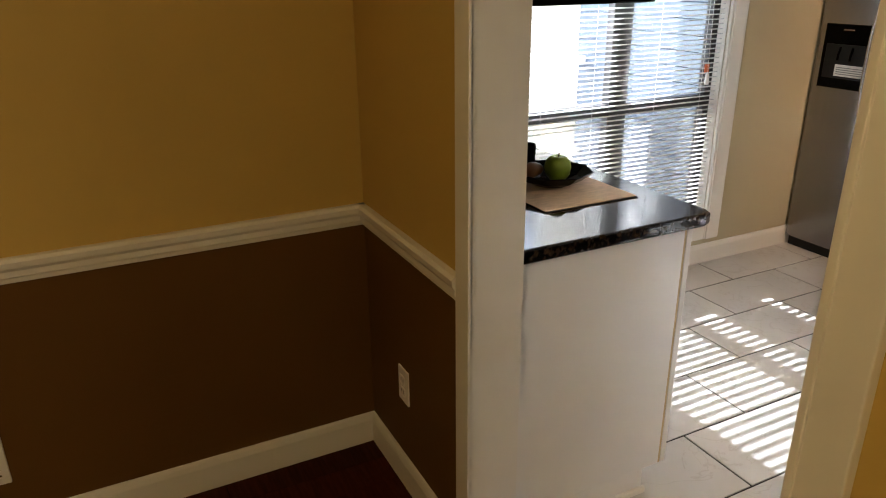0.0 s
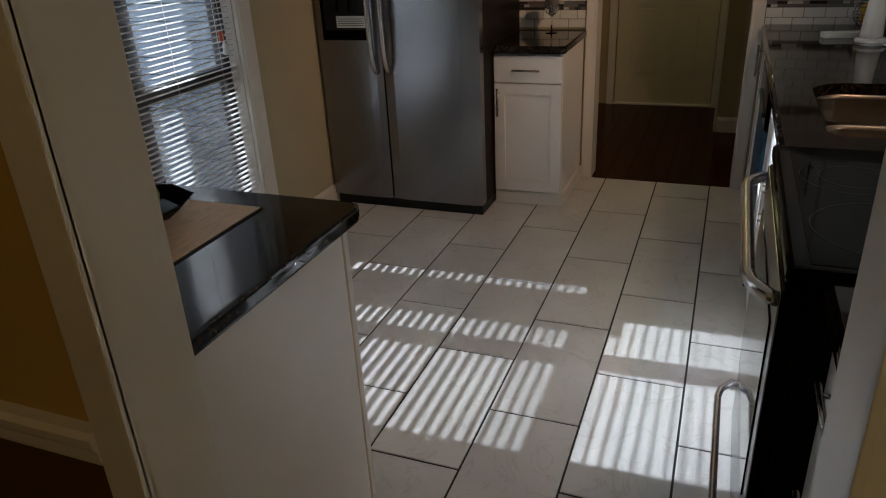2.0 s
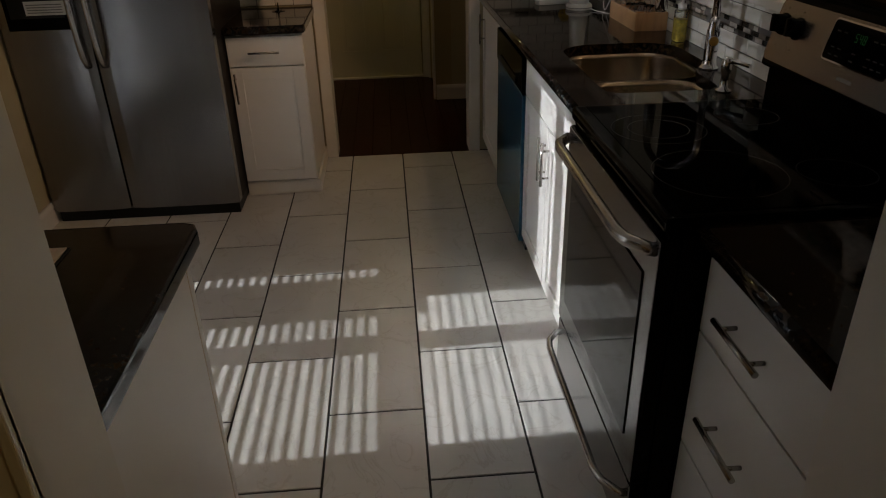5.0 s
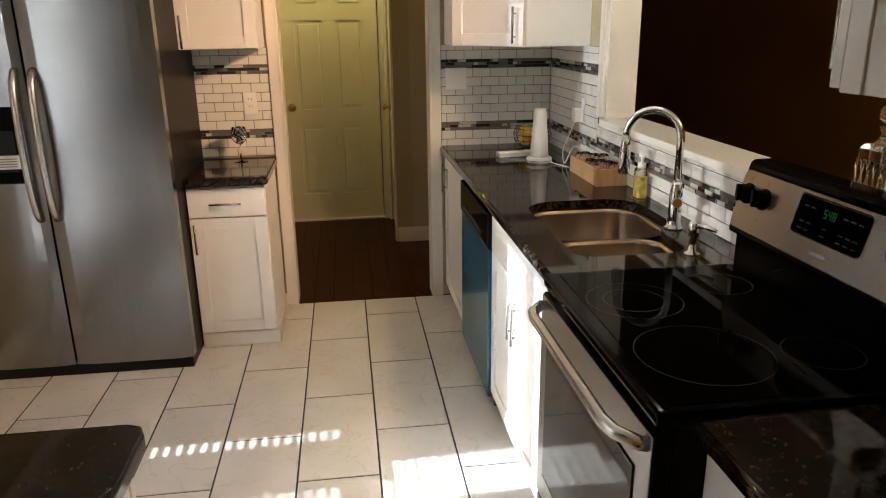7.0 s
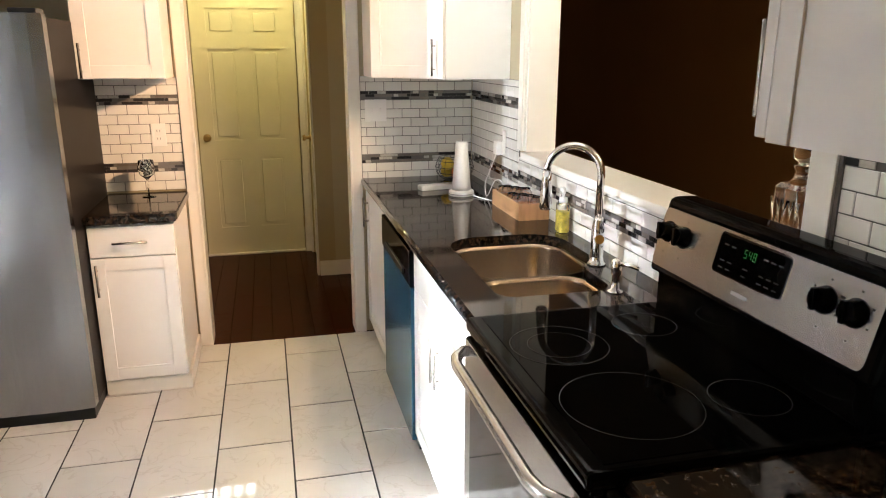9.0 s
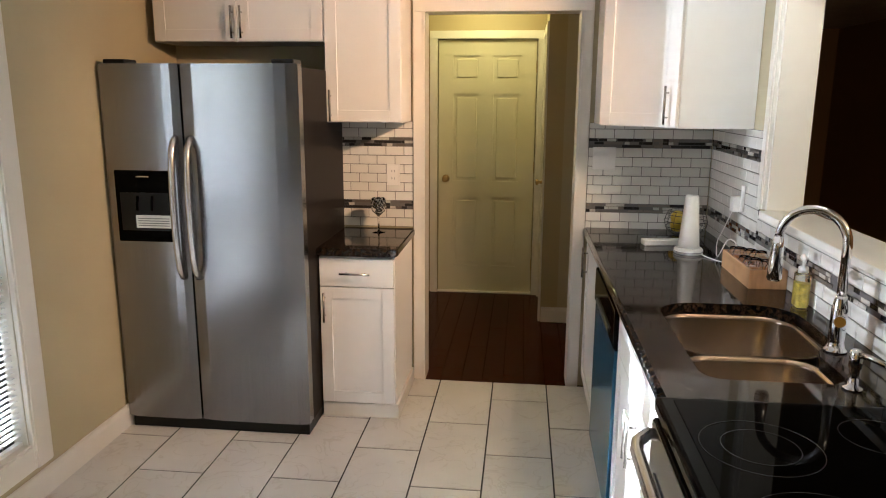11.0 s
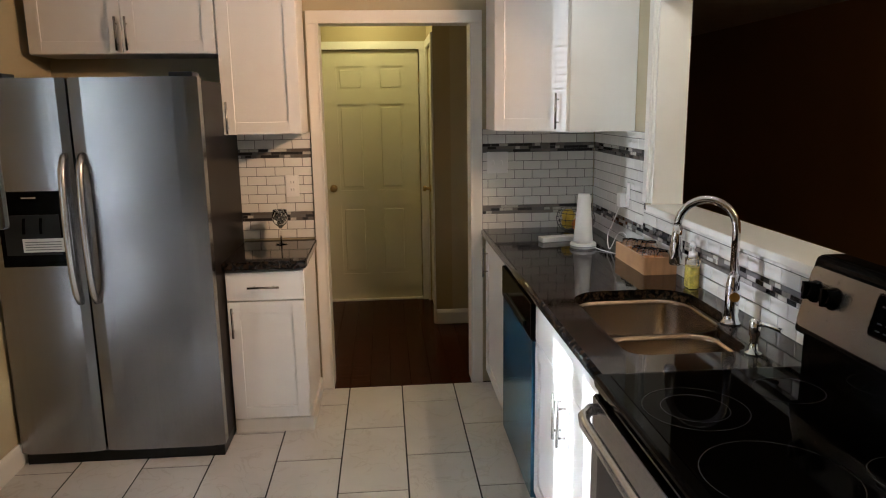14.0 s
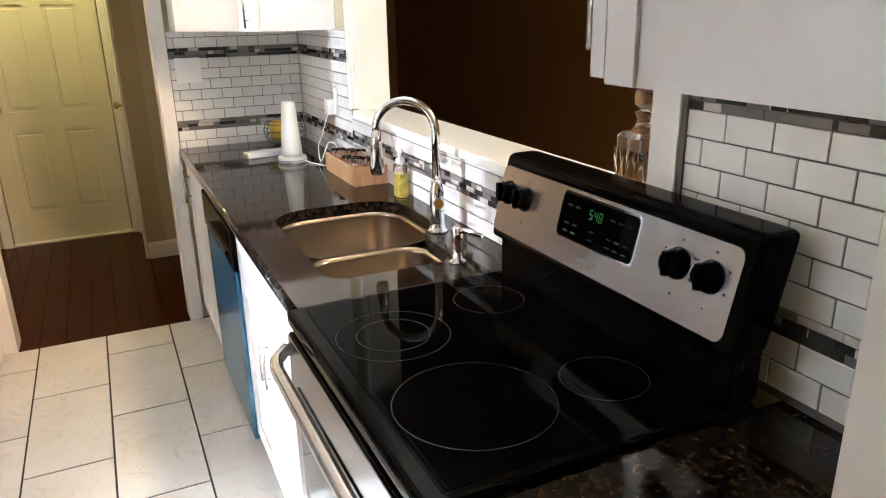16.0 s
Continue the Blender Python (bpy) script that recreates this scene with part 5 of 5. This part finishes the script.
# hand soap bottle
HX0, HY0 = 3.812, -0.596
SOAPL = material("yellow_soap_label", (0.72, 0.60, 0.10), 0.4, spread=0.3, scale=45)
so = thing("soap_bottle", "clear hand soap bottle with a yellow label", "bottle", (HX0, HY0, COUNTER))
bm = prism(bmesh.new(), rounded(HX0 - 0.030, HX0 + 0.030, HY0 - 0.021, HY0 + 0.021, 0.014, 4), COUNTER, COUNTER + 0.120)
bmesh.ops.bevel(bm, geom=[e for e in bm.edges if abs(e.verts[0].co.z - e.verts[1].co.z) < 1e-6], offset=0.006, segments=2, affect="EDGES")
part("vessel", bm, glass("cloudy_soap_glass", (0.93, 0.93, 0.85), 0.12), so)
part("soap", prism(bmesh.new(), rounded(HX0 - 0.027, HX0 + 0.027, HY0 - 0.018, HY0 + 0.018, 0.012, 4), COUNTER + 0.003, COUNTER + 0.085), SOAPL, so)
part("collar", lathe(bmesh.new(), [(0.016, 0.118), (0.016, 0.138), (0.006, 0.140), (0.005, 0.168), (0.0, 0.168)], (HX0, HY0, COUNTER), 18), WPLASTIC, so)
part("pump_head", tube(bmesh.new(), [(HX0 + 0.012, HY0, COUNTER + 0.168), (HX0 - 0.01, HY0 + 0.004, COUNTER + 0.170), (HX0 - 0.036, HY0 + 0.012, COUNTER + 0.163)], [0.010, 0.009, 0.005], 10), WPLASTIC, so)
hang(so)

# charger with tangled cable by the corner
ch = thing("phone_charger", "white plug-in charger with a tangled cable", "charger", (4.66, YR + 0.02, 1.13))
part("plug", boxes((4.640, 4.690, YR + 0.010, YR + 0.052, 1.105, 1.170), bevel=0.004), WPLASTIC, ch)
part("aerial", boxes((4.615, 4.627, YR + 0.012, YR + 0.026, 1.110, 1.225), bevel=0.002), WPLASTIC, ch)
pts = []
rng = random.Random(9)
ctrl = [(4.665, YR + 0.045, 1.105), (4.67, YR + 0.075, 1.02), (4.66, YR + 0.10, COUNTER + 0.05), (4.56, YR + 0.12, COUNTER + 0.004), (4.50, YR + 0.10, COUNTER + 0.09), (4.43, YR + 0.085, COUNTER + 0.085), (4.44, YR + 0.10, COUNTER + 0.006), (4.52, YR + 0.16, COUNTER + 0.004), (4.58, YR + 0.185, COUNTER + 0.008)]
def catmull(ps, n=8):
    ps = [Vector(p) for p in ps]
    out = []
    for i in range(len(ps) - 1):
        p0, p1, p2, p3 = ps[max(i - 1, 0)], ps[i], ps[i + 1], ps[min(i + 2, len(ps) - 1)]
        for k in range(n):
            t = k / n
            out.append(0.5 * ((2 * p1) + (p2 - p0) * t + (2 * p0 - 5 * p1 + 4 * p2 - p3) * t * t + (3 * p1 - p0 - 3 * p2 + p3) * t ** 3))
    return out + [ps[-1]]
part("cable", tube(bmesh.new(), catmull(ctrl), 0.0022, 8), WPLASTIC, ch)
hang(ch)

# decanter on the ledge by the stove
DX0, DY0, DZ0 = 2.700, YR - 0.072, PZ0 + 0.028
CUTG = glass("cut_crystal", (1.0, 0.97, 0.90), 0.02, 1.5)
dc = thing("glass_decanter", "square cut-glass decanter with a stopper", "decanter", (DX0, DY0, DZ0))
bm = prism(bmesh.new(), rounded(DX0 - 0.042, DX0 + 0.042, DY0 - 0.042, DY0 + 0.042, 0.010, 2), DZ0, DZ0 + 0.135)
bmesh.ops.bevel(bm, geom=[e for e in bm.edges if abs(e.verts[0].co.z - e.verts[1].co.z) < 1e-6], offset=0.010, segments=1, affect="EDGES")
part("vessel", bm, CUTG, dc)
for k in range(4):
    for s in (-1, 1):
        part("cut_rib", tube(bmesh.new(), [(DX0 - 0.035 + 0.02 * k, DY0 + 0.0430, DZ0 + 0.02), (DX0 - 0.035 + 0.02 * k + s * 0.018, DY0 + 0.0430, DZ0 + 0.10)], 0.0022, 6), CUTG, dc)
        part("cut_rib", tube(bmesh.new(), [(DX0 - 0.0430, DY0 - 0.035 + 0.02 * k, DZ0 + 0.02), (DX0 - 0.0430, DY0 - 0.035 + 0.02 * k + s * 0.018, DZ0 + 0.10)], 0.0022, 6), CUTG, dc)
part("neck", lathe(bmesh.new(), [(0.030, 0.134), (0.018, 0.150), (0.015, 0.165), (0.021, 0.172), (0.021, 0.178), (0.0, 0.179)], (DX0, DY0, DZ0), 12), CUTG, dc)
part("stopper", lathe(bmesh.new(), [(0.012, 0.179), (0.014, 0.186), (0.026, 0.194), (0.026, 0.216), (0.020, 0.224), (0.0, 0.225)], (DX0, DY0, DZ0), 8), CUTG, dc)
hang(dc)

# ---- wall plates ----
def plate(name, label, origin, u, n, w, h, kind):
    """A wall plate centred on origin; u along the wall, n off it."""
    o, u, n, z = Vector(origin), Vector(u), Vector(n), Vector((0, 0, 1))
    def slab(a0, a1, c0, c1, d0, d1, bev=0.0):
        lo, out = bmesh.new(), bmesh.new()
        box(lo, a0, a1, c0, c1, d0, d1, bevel=bev)
        idx = {v: out.verts.new(o + u * v.co.x + z * v.co.y + n * v.co.z) for v in lo.verts}
        for f in lo.faces:
            out.faces.new([idx[v] for v in f.verts])
        lo.free()
        return out
    t = thing(name, label, "outlet" if kind == "outlet" else "switch", tuple(o))
    part("cover_plate", slab(-w / 2, w / 2, -h / 2, h / 2, 0, 0.006, 0.002), WPLASTIC, t)
    if kind == "outlet":
        for s in (-1, 1):
            r = part("receptacle", slab(-0.017, 0.017, s * 0.020 - 0.014, s * 0.020 + 0.014, 0.006, 0.0085, 0.003), WPLASTIC, t)
            for dx in (-0.007, 0.007):
                part("slot", slab(dx - 0.0015, dx + 0.0015, s * 0.020 - 0.004, s * 0.020 + 0.007, 0.0086, 0.0090), INK, r)
    else:
        for s in (-1, 1):
            part("toggle", slab(s * 0.023 - 0.005, s * 0.023 + 0.005, -0.011, 0.011, 0.006, 0.014, 0.002), WPLASTIC, t)
    return hang(t)


plate("wall_outlet", "ivory double outlet low on the brown wall", (XP0, 1.292, 0.372), (0, 1, 0), (-1, 0, 0), 0.070, 0.116, "outlet")
plate("wall_outlet", "white double outlet in the tiled backsplash", (XF - 0.0088, 1.043, 1.180), (0, -1, 0), (-1, 0, 0), 0.072, 0.116, "outlet")
plate("light_switch", "white double switch plate in the tiled backsplash", (XF - 0.0088, -0.085, 1.285), (0, -1, 0), (-1, 0, 0), 0.118, 0.118, "switch")

VX0, VX1, VZ0, VZ1 = 0.144, 0.484, 0.220, 0.410
vent = thing("air_vent", "white slatted air vent low on the brown wall", "vent", (0.30, YA, 0.30))
part("frame", boxes((VX0, VX1, YA - 0.010, YA, VZ0, VZ0 + 0.02), (VX0, VX1, YA - 0.010, YA, VZ1 - 0.02, VZ1), (VX0, VX0 + 0.02, YA - 0.010, YA, VZ0 + 0.02, VZ1 - 0.02), (VX1 - 0.02, VX1, YA - 0.010, YA, VZ0 + 0.02, VZ1 - 0.02), bevel=0.002), TRIM, vent)
for k in range(9):
    z = VZ0 + 0.03 + 0.0165 * k
    part("slat", boxes((VX0 + 0.02, VX1 - 0.02, YA - 0.007, YA - 0.001, z, z + 0.011)), TRIM, vent)
hang(vent)
# ---- tiled backsplash ----
RH, TWD, BAND = 0.0494, 0.0997, 0.047
tile_shapes = {}
COUNTER_LOW = 0.884


def tiling(name, label, axis, at, a0, a1, z_top, foot, seed, first=None):
    """Brick-laid small tiles with two mosaic bands on a wall that faces the room."""
    depth = 0.0085
    first = a0 if first is None else first
    rows_z = [(foot + RH * k, foot + RH * (k + 1)) for k in range(2)]
    M1 = foot + 2 * RH
    rows_z += [(M1 + BAND + RH * k, M1 + BAND + RH * (k + 1)) for k in range(6)]
    M2 = M1 + BAND + 6 * RH
    rows_z += [(M2 + BAND, M2 + BAND + RH), (M2 + BAND + RH, M2 + BAND + 2 * RH)]
    def slab(b, p0, p1, z0, z1, d0, d1, bev=0.0):
        if axis == "x":
            box(b, at - d1, at - d0, p0, p1, z0, z1, bevel=bev, seg=1)
        else:
            box(b, p0, p1, at + d0, at + d1, z0, z1, bevel=bev, seg=1)
        return b
    base = structure(name, slab(bmesh.new(), a0, a1, min(COUNTER, foot), z_top, 0.001, 0.0055), WGROUT, label, "backsplash")
    rng = random.Random(seed)
    for n, (z0, z1) in enumerate(rows_z):
        z1 = min(z1, z_top)
        if z1 - z0 < 0.008:
            continue
        p = first - (TWD * 0.5 if n % 2 else 0.0)
        while p < a1:
            c, d, z0 = max(p, a0), min(p + TWD, a1), max(z0, COUNTER_LOW)
            if d - c > 0.008:
                key = (axis, round(d - c, 4), round(z1 - z0, 4))
                if key not in tile_shapes:
                    w, h = d - c - 0.003, z1 - z0 - 0.003
                    b = bmesh.new()
                    if axis == "x":
                        box(b, -depth, -0.0045, -w / 2, w / 2, -h / 2, h / 2, bevel=0.0012, seg=1)
                    else:
                        box(b, -w / 2, w / 2, 0.0045, depth, -h / 2, h / 2, bevel=0.0012, seg=1)
                    tile_shapes[key] = mesh_of(b, "wall_tile", SUBWAY)
                ob = new("wall_tile", tile_shapes[key])
                ob.parent = base
                ob.location = (at, (c + d) / 2, (z0 + z1) / 2) if axis == "x" else ((c + d) / 2, at, (z0 + z1) / 2)
            p += TWD
    for m in range(3):
        b = bmesh.new()
        count = 0
        own = random.Random(seed * 7)
        for zb in (M1, M2):
            for k in range(3):
                z0, z1 = zb + 0.016 * k, zb + 0.016 * (k + 1)
                p = a0 - own.random() * 0.05
                while p < a1:
                    ln = own.choice((0.032, 0.05, 0.05, 0.10))
                    pick = own.choice((0, 0, 1, 1, 2, 2)) if k != 1 else own.choice((0, 0, 0, 1, 2))
                    c, d = max(p, a0), min(p + ln, a1)
                    if pick == m and d - c > 0.006 and z1 <= z_top + 0.001:
                        slab(b, c + 0.001, d - 0.001, z0 + 0.001, z1 - 0.001, 0.0045, 0.0082 + 0.0008 * own.random())
                        count += 1
                    p += ln
        if count:
            tagged(part("mosaic_band", b, MOSAIC[m], base), kind="stuff")
        else:
            b.free()
    return base


tiling("backsplash_far_left", "white brick-laid wall tiles with mosaic bands", "x", XF, FB + 0.068, 1.40, 1.469, 0.892, 1)
tiling("backsplash_far_right", "white brick-laid wall tiles with mosaic bands", "x", XF, YR + 0.009, FA - 0.067, 1.469, 0.899, 2)
tiling("backsplash_sink_corner", "white brick-laid wall tiles with mosaic bands", "y", YR, PX1 + 0.076, XF - 0.009, 1.469, 0.899, 3)
tiling("backsplash_sink", "white brick-laid wall tiles under the ledge", "y", YR, 2.58, PX1 + 0.0755, PZ0 - 0.004, 0.914, 4)
tiling("backsplash_stove", "white brick-laid wall tiles beside the stove", "y", YR, XP1 + 0.002, PX0 - 0.076, 1.488, 0.929, 5, 1.6575)
# one taupe strip for the tile edge and the shaded side of the casing
structure("tile_edge_trim", boxes((PX0 - 0.088, PX0 - 0.0762, YR + 0.001, YR + 0.014, COUNTER + 0.002, 1.487), bevel=0.001), MOSAIC[1], "taupe strip for the tile edge and the shade beside it", "trim")
# ---- floors laid piece by piece ----
boards("floor_dining", -2.6, XP1, -2.5, YA, 0.12, 1.2, "dark red-brown wooden floor boards")
boards("floor_hall", XF - 0.012, HX + 0.12, -0.9, HL, 0.12, 1.1, "dark red-brown wooden floor boards")
structure("floor_next_room", boxes((XP1, 11.0, -3.48, YR - 0.13, -0.016, -0.001), (-2.6, XP1, -3.48, -2.5, -0.016, -0.001)), WOOD, "dark red-brown wooden floor of the next room", "floor")
tile_floor = structure("floor_kitchen", boxes((XP1, XF - 0.012, YR, YL, -0.016, -0.003)), GROUT, "cream porcelain floor tiles with dark grout", "floor")
TP, TW, GAP = 0.613, 0.301, 0.0072
shapes = {}
for j in range(-3, 8):
    y0, y1 = 0.1745 + TW * j, 0.1745 + TW * (j + 1)
    first = 4.998 if j % 2 == 0 else 4.690
    for k in range(-2, 8):
        x1 = first - TP * (k - 1)
        x0 = x1 - TP
        a, b, c, d = max(x0, XP1), min(x1, XF - 0.012), max(y0, YR), min(y1, YL)
        if b - a < 0.02 or d - c < 0.02:
            continue
        key = (round(b - a, 4), round(d - c, 4))
        if key not in shapes:
            w, h = b - a, d - c
            shapes[key] = mesh_of(box(bmesh.new(), GAP / 2 - w / 2, w / 2 - GAP / 2, GAP / 2 - h / 2, h / 2 - GAP / 2, -0.004, 0.0, bevel=0.0012, seg=1), "tile", TILE)
        ob = new("tile", shapes[key])
        ob.parent = tile_floor
        ob.location = ((a + b) / 2, (c + d) / 2, 0)
